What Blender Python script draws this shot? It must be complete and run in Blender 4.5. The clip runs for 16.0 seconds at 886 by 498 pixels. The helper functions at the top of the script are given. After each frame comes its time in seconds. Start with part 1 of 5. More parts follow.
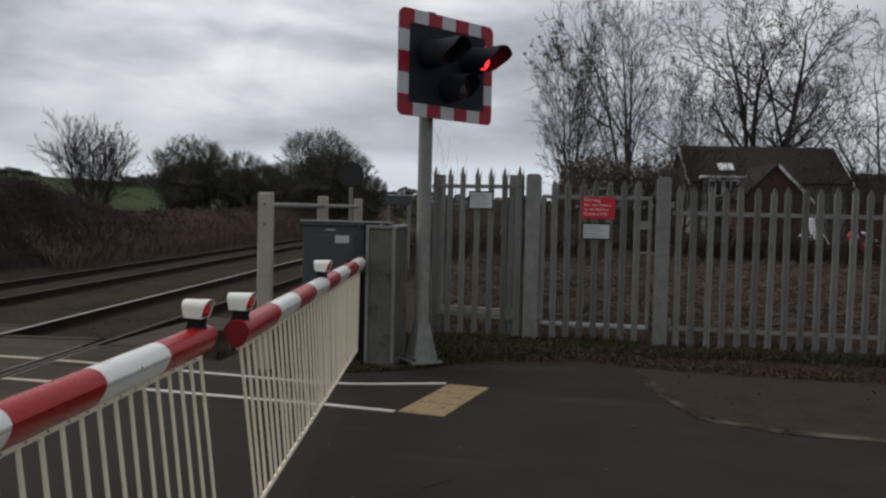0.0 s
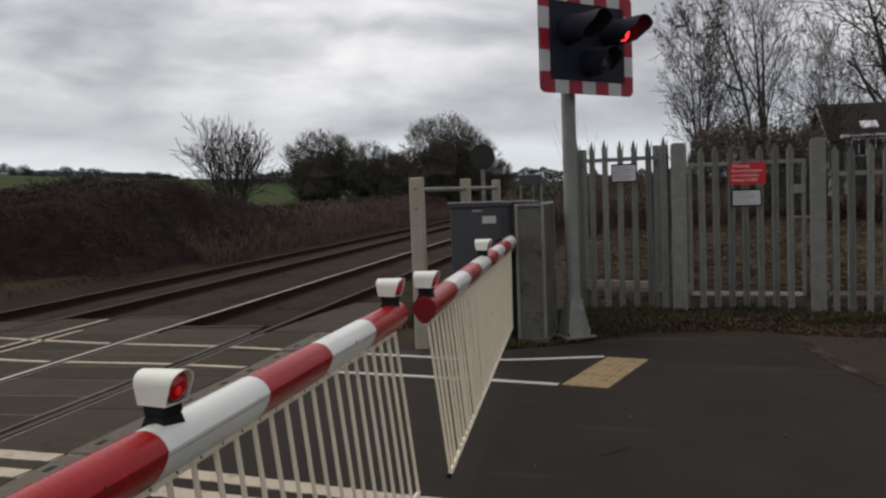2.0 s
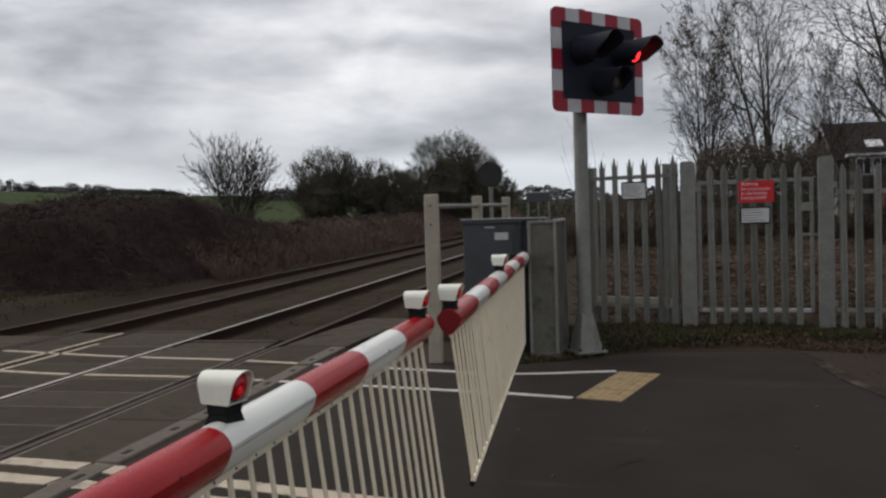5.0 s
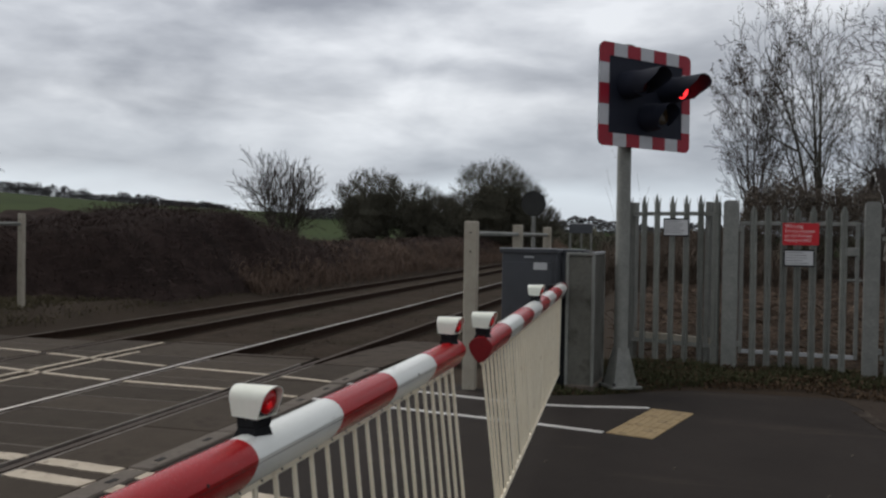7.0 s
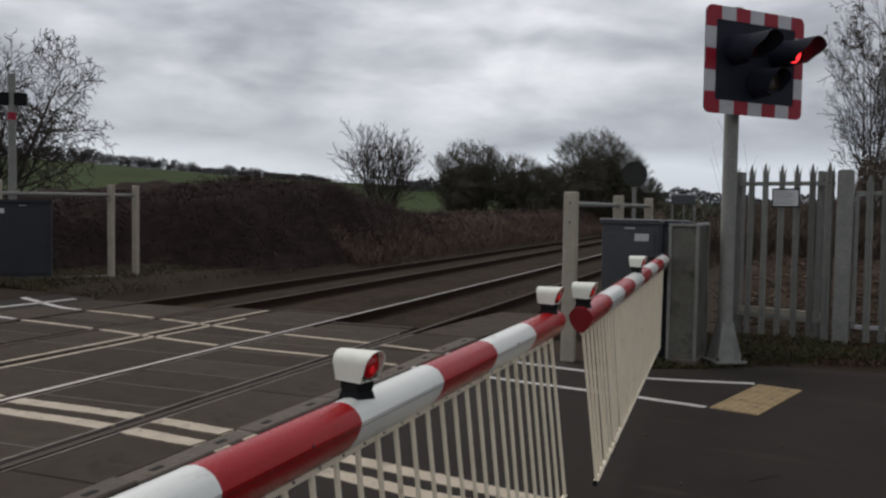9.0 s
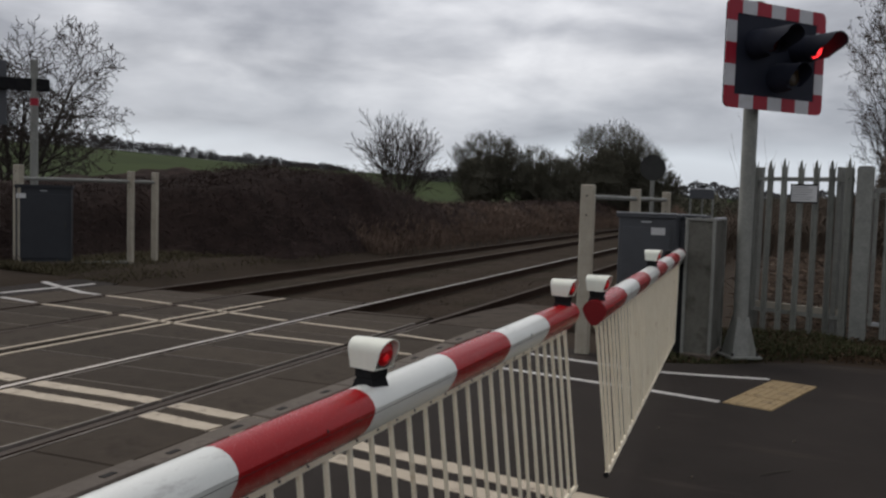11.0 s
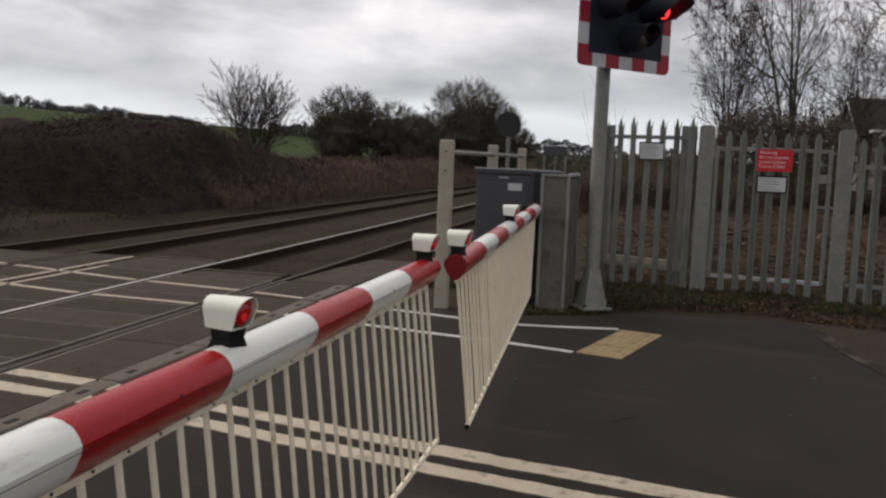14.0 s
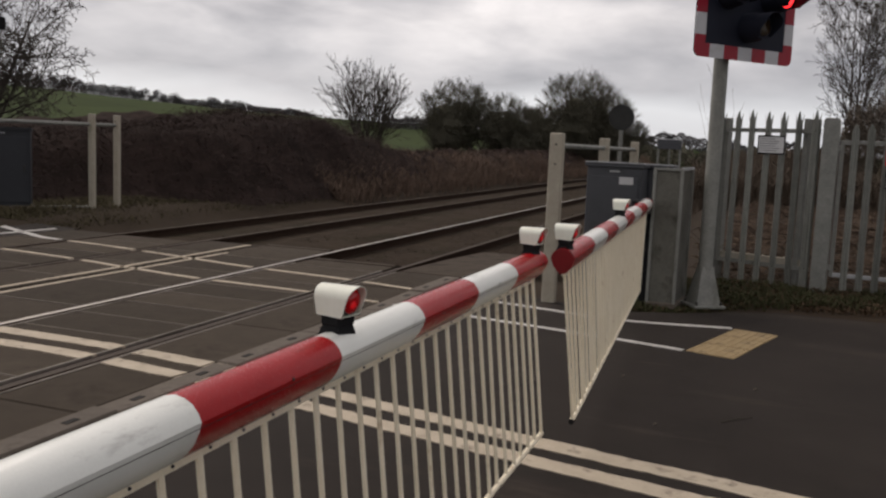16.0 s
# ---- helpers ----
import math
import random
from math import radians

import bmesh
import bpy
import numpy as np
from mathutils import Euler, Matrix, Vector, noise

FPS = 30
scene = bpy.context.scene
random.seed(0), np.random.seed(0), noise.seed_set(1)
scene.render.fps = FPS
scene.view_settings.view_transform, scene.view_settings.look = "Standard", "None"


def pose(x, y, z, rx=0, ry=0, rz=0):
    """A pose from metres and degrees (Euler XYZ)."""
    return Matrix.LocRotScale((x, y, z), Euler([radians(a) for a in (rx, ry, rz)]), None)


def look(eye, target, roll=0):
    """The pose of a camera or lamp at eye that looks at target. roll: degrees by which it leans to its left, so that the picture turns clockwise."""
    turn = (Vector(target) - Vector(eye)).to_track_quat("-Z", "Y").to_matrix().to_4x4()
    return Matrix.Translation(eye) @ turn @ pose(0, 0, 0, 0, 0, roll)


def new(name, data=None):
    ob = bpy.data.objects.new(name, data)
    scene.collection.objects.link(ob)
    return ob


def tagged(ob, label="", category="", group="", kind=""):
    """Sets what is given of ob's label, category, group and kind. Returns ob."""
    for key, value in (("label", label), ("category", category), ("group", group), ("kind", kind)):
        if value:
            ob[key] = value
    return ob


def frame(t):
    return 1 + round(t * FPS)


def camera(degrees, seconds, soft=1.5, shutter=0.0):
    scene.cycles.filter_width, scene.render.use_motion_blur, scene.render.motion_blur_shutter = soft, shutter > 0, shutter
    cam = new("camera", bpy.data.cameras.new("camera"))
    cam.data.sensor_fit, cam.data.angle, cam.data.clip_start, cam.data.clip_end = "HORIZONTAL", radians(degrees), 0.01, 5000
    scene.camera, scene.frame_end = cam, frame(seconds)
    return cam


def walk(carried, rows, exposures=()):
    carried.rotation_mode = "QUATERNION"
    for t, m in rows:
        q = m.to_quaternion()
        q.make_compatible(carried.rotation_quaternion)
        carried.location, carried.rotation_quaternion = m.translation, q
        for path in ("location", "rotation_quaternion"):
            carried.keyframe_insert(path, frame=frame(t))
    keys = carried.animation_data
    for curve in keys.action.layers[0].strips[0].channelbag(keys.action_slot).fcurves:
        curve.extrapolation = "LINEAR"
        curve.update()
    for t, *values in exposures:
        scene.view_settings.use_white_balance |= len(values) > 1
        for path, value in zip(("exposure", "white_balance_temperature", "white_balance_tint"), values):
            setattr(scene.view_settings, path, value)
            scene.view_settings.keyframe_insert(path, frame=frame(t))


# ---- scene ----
cam = camera(53.3, 16.0, soft=2.4)
PATH = [
    (0, (1.361, -3.737, 1.657), (1.226, -1.743, 1.564), 1.3),
    (0.5, (1.332, -3.784, 1.667), (1.208, -1.792, 1.547), 0.1),
    (1, (1.221, -3.863, 1.656), (0.983, -1.88, 1.552), -0.8),
    (1.5, (1.215, -3.851, 1.635), (0.739, -1.914, 1.491), -0.9),
    (2, (1.117, -3.908, 1.63), (0.704, -1.955, 1.498), -2.1),
    (2.5, (1.049, -3.98, 1.637), (0.808, -1.999, 1.505), -2.6),
    (3, (1.038, -4.038, 1.642), (0.735, -2.066, 1.508), -2.7),
    (5.5, (1.045, -4.077, 1.615), (0.617, -2.125, 1.527), -1.7),
    (6, (1.035, -4.066, 1.609), (0.605, -2.115, 1.507), -0.9),
    (6.5, (1.057, -4.093, 1.621), (0.569, -2.156, 1.537), -0.3),
    (7, (1.086, -4.131, 1.635), (0.574, -2.198, 1.601), 0.9),
    (7.5, (1.066, -4.106, 1.626), (0.581, -2.166, 1.605), 1.4),
    (8, (1.052, -4.093, 1.619), (0.484, -2.177, 1.54), 0.7),
    (8.5, (1.066, -4.116, 1.621), (0.389, -2.237, 1.514), 0.7),
    (9, (1.072, -4.121, 1.621), (0.352, -2.258, 1.52), 0.9),
    (11.5, (1.092, -4.156, 1.624), (0.337, -2.308, 1.497), 1.7),
    (12, (1.071, -4.123, 1.621), (0.433, -2.232, 1.492), 1.5),
    (12.5, (1.077, -4.119, 1.619), (0.495, -2.21, 1.487), 1.7),
    (13, (1.066, -4.103, 1.618), (0.545, -2.18, 1.447), 2.0),
    (13.5, (1.053, -4.102, 1.615), (0.601, -2.164, 1.418), 2.1),
    (14, (1.054, -4.088, 1.612), (0.611, -2.15, 1.401), 2.2),
    (14.5, (1.064, -4.11, 1.614), (0.504, -2.201, 1.412), 2.6),
    (15, (1.072, -4.122, 1.616), (0.425, -2.24, 1.412), 2.4),
    (15.5, (1.067, -4.105, 1.614), (0.391, -2.235, 1.398), 2.4),
    (16, (1.07, -4.111, 1.615), (0.392, -2.244, 1.378), 2.4),
]
EXPOSURES = [(0.0, 0.12, 6500, 11), (0.5, 0.24, 6800, 12), (1.5, 0.21, 6780, 12), (2.5, 0.24, 6720, 12), (5.5, 0.22, 6600, 11), (7.0, 0.18, 6450, 10), (9.0, 0.12, 6500, 12), (11.5, 0.11, 6560, 12), (12.0, 0.06, 6580, 12), (12.5, 0.11, 6600, 12),
             (13.0, 0.07, 6680, 12), (13.5, 0.22, 6780, 13), (14.0, 0.35, 6880, 14), (14.5, 0.27, 6980, 15), (16.0, 0.28, 7080, 16)]
walk(cam, [(t, look(eye, target, roll)) for t, eye, target, roll in PATH], EXPOSURES)

# ---- world and light ----
SUN_EL, SUN_AZ = radians(42), radians(-62)


def build_world():
    w = bpy.data.worlds.new("overcast_sky")
    scene.world = w
    w.use_nodes = True
    nt = w.node_tree
    nt.nodes.clear()
    N, L = nt.nodes.new, nt.links.new
    out, bg = N("ShaderNodeOutputWorld"), N("ShaderNodeBackground")
    sky = N("ShaderNodeTexSky")
    sky.sky_type, sky.sun_disc = "NISHITA", False
    sky.sun_elevation, sky.sun_rotation = SUN_EL, SUN_AZ
    tc, sep = N("ShaderNodeTexCoord"), N("ShaderNodeSeparateXYZ")
    L(tc.outputs["Generated"], sep.inputs[0])
    zc = N("ShaderNodeMath"); zc.operation = "MAXIMUM"; zc.inputs[1].default_value = 0.0
    L(sep.outputs["Z"], zc.inputs[0])
    comb = N("ShaderNodeVectorMath"); comb.operation = "MULTIPLY"; comb.inputs[1].default_value = (1.0, 1.0, 2.9)
    L(tc.outputs["Generated"], comb.inputs[0])
    n1, n2 = N("ShaderNodeTexNoise"), N("ShaderNodeTexNoise")
    for n, sc, det, ro, di in ((n1, 2.3, 4, 0.5, 0.25), (n2, 7.5, 6, 0.52, 0.2)):
        n.inputs["Scale"].default_value, n.inputs["Detail"].default_value = sc, det
        n.inputs["Roughness"].default_value, n.inputs["Distortion"].default_value = ro, di
        L(comb.outputs[0], n.inputs["Vector"])
    add = N("ShaderNodeMix"); add.inputs[0].default_value = 0.34
    L(n1.outputs[0], add.inputs[2]); L(n2.outputs[0], add.inputs[3])
    ramp = N("ShaderNodeValToRGB")
    e = ramp.color_ramp.elements
    e[0].position, e[0].color = 0.39, (0.36, 0.375, 0.415, 1)
    e[1].position, e[1].color = 0.61, (0.98, 1.0, 1.03, 1)
    m = e.new(0.5); m.color = (0.63, 0.65, 0.69, 1)
    L(add.outputs[0], ramp.inputs[0])
    # thin paler cloud low down, thicker light cover overhead
    hz = N("ShaderNodeMapRange")
    hz.inputs["From Min"].default_value, hz.inputs["From Max"].default_value = 0.0, 0.14
    hz.inputs["To Min"].default_value, hz.inputs["To Max"].default_value = 0.75, 0.0
    L(zc.outputs[0], hz.inputs["Value"])
    hm = N("ShaderNodeMix"); hm.data_type = "RGBA"; hm.inputs[7].default_value = (0.47, 0.53, 0.63, 1)
    L(hz.outputs[0], hm.inputs[0]); L(ramp.outputs[0], hm.inputs[6])
    # breaks in the cloud under its far edge
    bz = N("ShaderNodeValToRGB")
    be = bz.color_ramp.elements
    be[0].position, be[0].color = 0.0, (0.62, 0.62, 0.62, 1)
    be[1].position, be[1].color = 0.066, (0, 0, 0, 1)
    be.new(0.034).color = (0.85, 0.85, 0.85, 1)
    zn = N("ShaderNodeMath"); zn.operation = "MULTIPLY_ADD"; zn.inputs[1].default_value = 0.16
    L(n1.outputs[0], zn.inputs[0]); L(zc.outputs[0], zn.inputs[2])
    zo = N("ShaderNodeMath"); zo.operation = "SUBTRACT"; zo.inputs[1].default_value = 0.075
    L(zn.outputs[0], zo.inputs[0]); L(zo.outputs[0], bz.inputs[0])
    br = N("ShaderNodeMix"); br.data_type = "RGBA"; br.inputs[7].default_value = (0.86, 0.94, 1.02, 1)
    L(bz.outputs[0], br.inputs[0]); L(hm.outputs[2], br.inputs[6])
    sc = N("ShaderNodeVectorMath"); sc.operation = "SCALE"; sc.inputs["Scale"].default_value = 0.08
    L(sky.outputs[0], sc.inputs[0])
    mx = N("ShaderNodeMix"); mx.data_type = "RGBA"; mx.inputs[0].default_value = 0.88
    L(sc.outputs[0], mx.inputs[6]); L(br.outputs[2], mx.inputs[7])
    # thinner cover towards the hidden sun
    dot, gl = N("ShaderNodeVectorMath"), N("ShaderNodeMapRange")
    dot.operation = "DOT_PRODUCT"
    dot.inputs[1].default_value = (math.sin(SUN_AZ) * math.cos(SUN_EL), math.cos(SUN_AZ) * math.cos(SUN_EL), math.sin(SUN_EL))
    L(tc.outputs["Generated"], dot.inputs[0])
    gl.inputs["From Min"].default_value, gl.inputs["From Max"].default_value = 0.1, 1.0
    gl.inputs["To Min"].default_value, gl.inputs["To Max"].default_value = 0.90, 1.04
    L(dot.outputs["Value"], gl.inputs["Value"])
    mul = N("ShaderNodeVectorMath"); mul.operation = "SCALE"
    L(mx.outputs[2], mul.inputs[0]); L(gl.outputs[0], mul.inputs["Scale"])
    L(mul.outputs[0], bg.inputs["Color"])
    bg.inputs["Strength"].default_value = 0.84
    L(bg.outputs[0], out.inputs["Surface"])


build_world()
sun = new("sun", bpy.data.lights.new("sun", "SUN"))
sun.data.energy, sun.data.angle, sun.data.color = 1.2, radians(40), (1.0, 0.96, 0.9)
sun.matrix_world = look((0, 0, 0), (-math.sin(SUN_AZ) * math.cos(SUN_EL), -math.cos(SUN_AZ) * math.cos(SUN_EL), -math.sin(SUN_EL)))

# ---- materials ----


def mat(name, dark, light, scale=4.0, rough=0.8, metal=0.0, bump=0.3, fine=60.0, stretch=(1, 1, 1), vary=0.0, mid=0.5, spread=0.2,
        stain=None, stain_scale=0.8, stain_cover=0.42, rough2=None, coat=0.0, stain_stretch=(1, 1, 1), spec=0.3):
    """Principled surface with a broad tone, a fine grain, an optional stain and a little relief, all in metres."""
    m = bpy.data.materials.new(name)
    m.use_nodes = True
    nt = m.node_tree
    N, L = nt.nodes.new, nt.links.new
    b = nt.nodes["Principled BSDF"]
    tc, mp = N("ShaderNodeTexCoord"), N("ShaderNodeMapping")
    mp.inputs["Scale"].default_value = stretch
    L(tc.outputs["Object"], mp.inputs[0])
    na, nb = N("ShaderNodeTexNoise"), N("ShaderNodeTexNoise")
    for n, s, det in ((na, scale, 6), (nb, fine, 4)):
        n.inputs["Scale"].default_value, n.inputs["Detail"].default_value = s, det
        n.inputs["Roughness"].default_value = 0.62
        L(mp.outputs[0], n.inputs["Vector"])
    mx = N("ShaderNodeMix"); mx.inputs[0].default_value = 0.4
    L(na.outputs[0], mx.inputs[2]); L(nb.outputs[0], mx.inputs[3])
    mr = N("ShaderNodeMapRange")
    mr.inputs["From Min"].default_value, mr.inputs["From Max"].default_value = mid - spread, mid + spread
    L(mx.outputs[0], mr.inputs["Value"])
    col = N("ShaderNodeMix"); col.data_type = "RGBA"
    col.inputs[6].default_value, col.inputs[7].default_value = (*dark, 1), (*light, 1)
    L(mr.outputs[0], col.inputs[0])
    last = col.outputs[2]
    if stain:
        mp2, ns = N("ShaderNodeMapping"), N("ShaderNodeTexNoise")
        mp2.inputs["Scale"].default_value = stain_stretch
        L(tc.outputs["Object"], mp2.inputs[0]); L(mp2.outputs[0], ns.inputs["Vector"])
        ns.inputs["Scale"].default_value, ns.inputs["Detail"].default_value = stain_scale, 7
        ns.inputs["Roughness"].default_value = 0.68
        sm = N("ShaderNodeMapRange")
        sm.inputs["From Min"].default_value, sm.inputs["From Max"].default_value = 1 - stain_cover, 1 - stain_cover + 0.16
        L(ns.outputs[0], sm.inputs["Value"])
        st = N("ShaderNodeMix"); st.data_type = "RGBA"
        st.inputs[7].default_value = (*stain, 1)
        L(sm.outputs[0], st.inputs[0]); L(last, st.inputs[6])
        last = st.outputs[2]
    if vary:
        oi, hv, vr = N("ShaderNodeObjectInfo"), N("ShaderNodeHueSaturation"), N("ShaderNodeMapRange")
        vr.inputs["To Min"].default_value, vr.inputs["To Max"].default_value = 1 - vary, 1 + vary
        L(oi.outputs["Random"], vr.inputs["Value"]); L(vr.outputs[0], hv.inputs["Value"]); L(last, hv.inputs["Color"])
        last = hv.outputs[0]
    L(last, b.inputs["Base Color"])
    rr = N("ShaderNodeMapRange")
    rr.inputs["To Min"].default_value, rr.inputs["To Max"].default_value = rough, rough2 if rough2 is not None else min(1, rough + 0.12)
    L(nb.outputs[0], rr.inputs["Value"]); L(rr.outputs[0], b.inputs["Roughness"])
    b.inputs["Metallic"].default_value = metal
    b.inputs["Specular IOR Level"].default_value = spec
    b.inputs["Coat Weight"].default_value = coat
    if bump:
        bp = N("ShaderNodeBump")
        bp.inputs["Strength"].default_value, bp.inputs["Distance"].default_value = bump, 0.01
        L(mx.outputs[0], bp.inputs["Height"]); L(bp.outputs[0], b.inputs["Normal"])
    return m


def island_mat(name, dark, light, rough=0.9):
    """Plant matter: each blade or leaf takes its own tone."""
    m = bpy.data.materials.new(name)
    m.use_nodes = True
    nt = m.node_tree
    N, L = nt.nodes.new, nt.links.new
    b = nt.nodes["Principled BSDF"]
    g, tc, n, ad = N("ShaderNodeNewGeometry"), N("ShaderNodeTexCoord"), N("ShaderNodeTexNoise"), N("ShaderNodeMix")
    n.inputs["Scale"].default_value, n.inputs["Detail"].default_value = 0.35, 4
    L(tc.outputs["Object"], n.inputs["Vector"])
    ad.inputs[0].default_value = 0.55
    L(g.outputs["Random Per Island"], ad.inputs[2]); L(n.outputs[0], ad.inputs[3])
    c = N("ShaderNodeMix"); c.data_type = "RGBA"
    c.inputs[6].default_value, c.inputs[7].default_value = (*dark, 1), (*light, 1)
    L(ad.outputs[0], c.inputs[0]); L(c.outputs[2], b.inputs["Base Color"])
    b.inputs["Roughness"].default_value = rough
    b.inputs["Specular IOR Level"].default_value = 0.12
    return m


def glow(name, base, emit, strength, rough=0.2):
    m = bpy.data.materials.new(name)
    m.use_nodes = True
    b = m.node_tree.nodes["Principled BSDF"]
    b.inputs["Base Color"].default_value, b.inputs["Roughness"].default_value = (*base, 1), rough
    b.inputs["Emission Color"].default_value, b.inputs["Emission Strength"].default_value = (*emit, 1), strength
    return m


M_ASPHALT = mat("asphalt", (0.0170, 0.0136, 0.0115), (0.0335, 0.027, 0.023), 1.3, 0.9, bump=0.5, fine=170, stain=(0.066, 0.051, 0.040), stain_scale=1.1, stain_cover=0.43, stain_stretch=(0.28, 1.3, 1), spec=0.15)
M_DECK = mat("deck_panel", (0.038, 0.030, 0.0225), (0.069, 0.055, 0.042), 2.2, 0.9, bump=0.5, fine=120, vary=0.2, stain=(0.029, 0.022, 0.0165), stain_scale=1.4, stain_cover=0.46, spec=0.10)
M_SEAM = mat("joint_filler", (0.012, 0.011, 0.010), (0.03, 0.027, 0.024), 5, 0.95)
M_LINE = mat("road_paint", (0.36, 0.30, 0.225), (0.54, 0.465, 0.36), 6, 0.75, bump=0.25, fine=110, stain=(0.12, 0.096, 0.075), stain_scale=7, stain_cover=0.45)
M_LINE_NEW = mat("fresh_road_paint", (0.42, 0.40, 0.375), (0.58, 0.56, 0.53), 6, 0.7, bump=0.25, fine=110, stain=(0.16, 0.14, 0.12), stain_scale=8, stain_cover=0.32)
M_TACTILE = mat("buff_tactile", (0.24, 0.17, 0.088), (0.38, 0.285, 0.155), 7, 0.85, bump=0.4, fine=90, vary=0.08, stain=(0.075, 0.050, 0.031), stain_scale=6, stain_cover=0.46)
M_RUST = mat("rusty_rail_web", (0.024, 0.015, 0.011), (0.055, 0.034, 0.023), 8, 0.9, bump=0.4, spec=0.1)
M_RAILTOP = mat("worn_rail_head", (0.24, 0.21, 0.19), (0.40, 0.37, 0.34), 5, 0.42, metal=0.75, bump=0.1, stretch=(6, 0.6, 6))
M_RAILDULL = mat("dull_rail_head", (0.042, 0.031, 0.025), (0.080, 0.061, 0.049), 5, 0.7, metal=0.1, bump=0.1, stretch=(6, 0.6, 6), spec=0.15)
M_BALLAST = mat("ballast_stone", (0.021, 0.0148, 0.010), (0.054, 0.039, 0.0275), 3, 0.95, bump=1.0, fine=32, stain=(0.024, 0.019, 0.011), stain_scale=0.8, stain_cover=0.52, spec=0.05)
M_STONE = island_mat("loose_stone", (0.029, 0.022, 0.016), (0.056, 0.043, 0.033))
M_SLEEPER = mat("sleeper_concrete", (0.032, 0.023, 0.018), (0.054, 0.041, 0.032), 6, 0.9, vary=0.12, stain=(0.026, 0.019, 0.015), stain_scale=2.5, stain_cover=0.45, spec=0.05)
M_KERB = mat("kerb_concrete", (0.082, 0.067, 0.054), (0.155, 0.130, 0.107), 5, 0.9, bump=0.5, vary=0.12, stain=(0.04, 0.032, 0.025), stain_scale=4, stain_cover=0.42)
M_RAMP = mat("dirty_ramp_concrete", (0.044, 0.034, 0.026), (0.088, 0.071, 0.056), 4, 0.92, bump=0.7, fine=50, stain=(0.024, 0.018, 0.013), stain_scale=2.2, stain_cover=0.48, spec=0.1)
M_EARTH = mat("rough_ground", (0.022, 0.0155, 0.0105), (0.046, 0.033, 0.022), 0.9, 0.95, bump=0.8, fine=22, stain=(0.026, 0.028, 0.013), stain_scale=0.35, stain_cover=0.42, spec=0.1)
M_FIELD = mat("winter_pasture", (0.023, 0.037, 0.0115), (0.046, 0.064, 0.020), 0.035, 0.95, bump=0.2, fine=2.0, stain=(0.045, 0.048, 0.019), stain_scale=0.012, stain_cover=0.42, spec=0.05)
M_GRAVEL = mat("gravel_patch", (0.022, 0.0165, 0.013), (0.066, 0.050, 0.038), 1.6, 0.95, bump=0.9, fine=70, stain=(0.023, 0.019, 0.0135), stain_scale=1.6, stain_cover=0.48, spec=0.1)
M_EDGING = mat("dusty_edging", (0.040, 0.031, 0.025), (0.15, 0.122, 0.10), 3.5, 0.95, bump=0.9, fine=60, stain=(0.030, 0.023, 0.018), stain_scale=2.2, stain_cover=0.60, spec=0.1)
# stain streaks put the boom's dimmer lower side into the red, with dirt
M_RED = mat("red_boom_paint", (0.31, 0.007, 0.010), (0.40, 0.011, 0.014), 3, 0.20, bump=0.06, fine=200, stain=(0.20, 0.012, 0.014), stain_scale=9, stain_cover=0.40, stain_stretch=(3, 0.4, 3), spec=0.22)
# darker red for the end face: shade put into the colour, with dirt blotches
M_ENDCAP = mat("shaded_red_cap", (0.15, 0.006, 0.009), (0.23, 0.010, 0.013), 8, 0.55, bump=0.1, stain=(0.09, 0.008, 0.009), stain_scale=14, stain_cover=0.46)
# grey stain streaks paint in dull reflections along with dirt
M_WHITE = mat("white_boom_paint", (0.72, 0.73, 0.68), (0.83, 0.84, 0.79), 3, 0.15, bump=0.06, fine=200, stain=(0.46, 0.45, 0.42), stain_scale=6, stain_cover=0.40, stain_stretch=(2, 0.6, 2), spec=0.5)
M_SKIRT = mat("cream_skirt_paint", (0.72, 0.63, 0.46), (0.84, 0.76, 0.60), 5, 0.5, bump=0.15, stain=(0.40, 0.27, 0.15), stain_scale=6, stain_cover=0.40)
M_LAMPW = mat("lamp_white_plastic", (0.74, 0.75, 0.64), (0.83, 0.84, 0.74), 6, 0.45, bump=0.08, stain=(0.60, 0.55, 0.46), stain_scale=9, stain_cover=0.34)
M_BLACK = mat("black_rubber", (0.009, 0.009, 0.010), (0.019, 0.019, 0.020), 8, 0.75, spec=0.1)
M_SCREW = mat("dark_screw", (0.03, 0.028, 0.026), (0.07, 0.065, 0.06), 30, 0.5, metal=0.6)
M_REDLENS = glow("red_lens", (0.22, 0.004, 0.006), (0.8, 0.008, 0.012), 0.05, 0.15)
M_LENSGLINT = glow("red_lens_highlight", (0.5, 0.01, 0.012), (1.0, 0.02, 0.03), 0.16, 0.1)
M_REDLIT = glow("lit_red_signal", (0.6, 0.02, 0.02), (1.0, 0.03, 0.035), 2.4)
M_DARKLENS = mat("unlit_lens", (0.03, 0.006, 0.006), (0.05, 0.01, 0.01), 8, 0.2, bump=0)
M_AMBERLENS = mat("unlit_amber_lens", (0.026, 0.016, 0.008), (0.04, 0.024, 0.011), 8, 0.2, bump=0)
M_GALV = mat("galvanised_steel", (0.155, 0.158, 0.145), (0.275, 0.275, 0.25), 5, 0.6, metal=0.1, bump=0.12, fine=40, vary=0.1, stain=(0.098, 0.100, 0.080), stain_scale=2.6, stain_cover=0.44, stain_stretch=(1, 1, 0.35))
M_PALE = mat("weathered_pale", (0.120, 0.125, 0.111), (0.228, 0.231, 0.206), 4, 0.65, metal=0.05, bump=0.12, fine=40, vary=0.26, stain=(0.075, 0.080, 0.062), stain_scale=2.5, stain_cover=0.47, stain_stretch=(1, 1, 0.3))
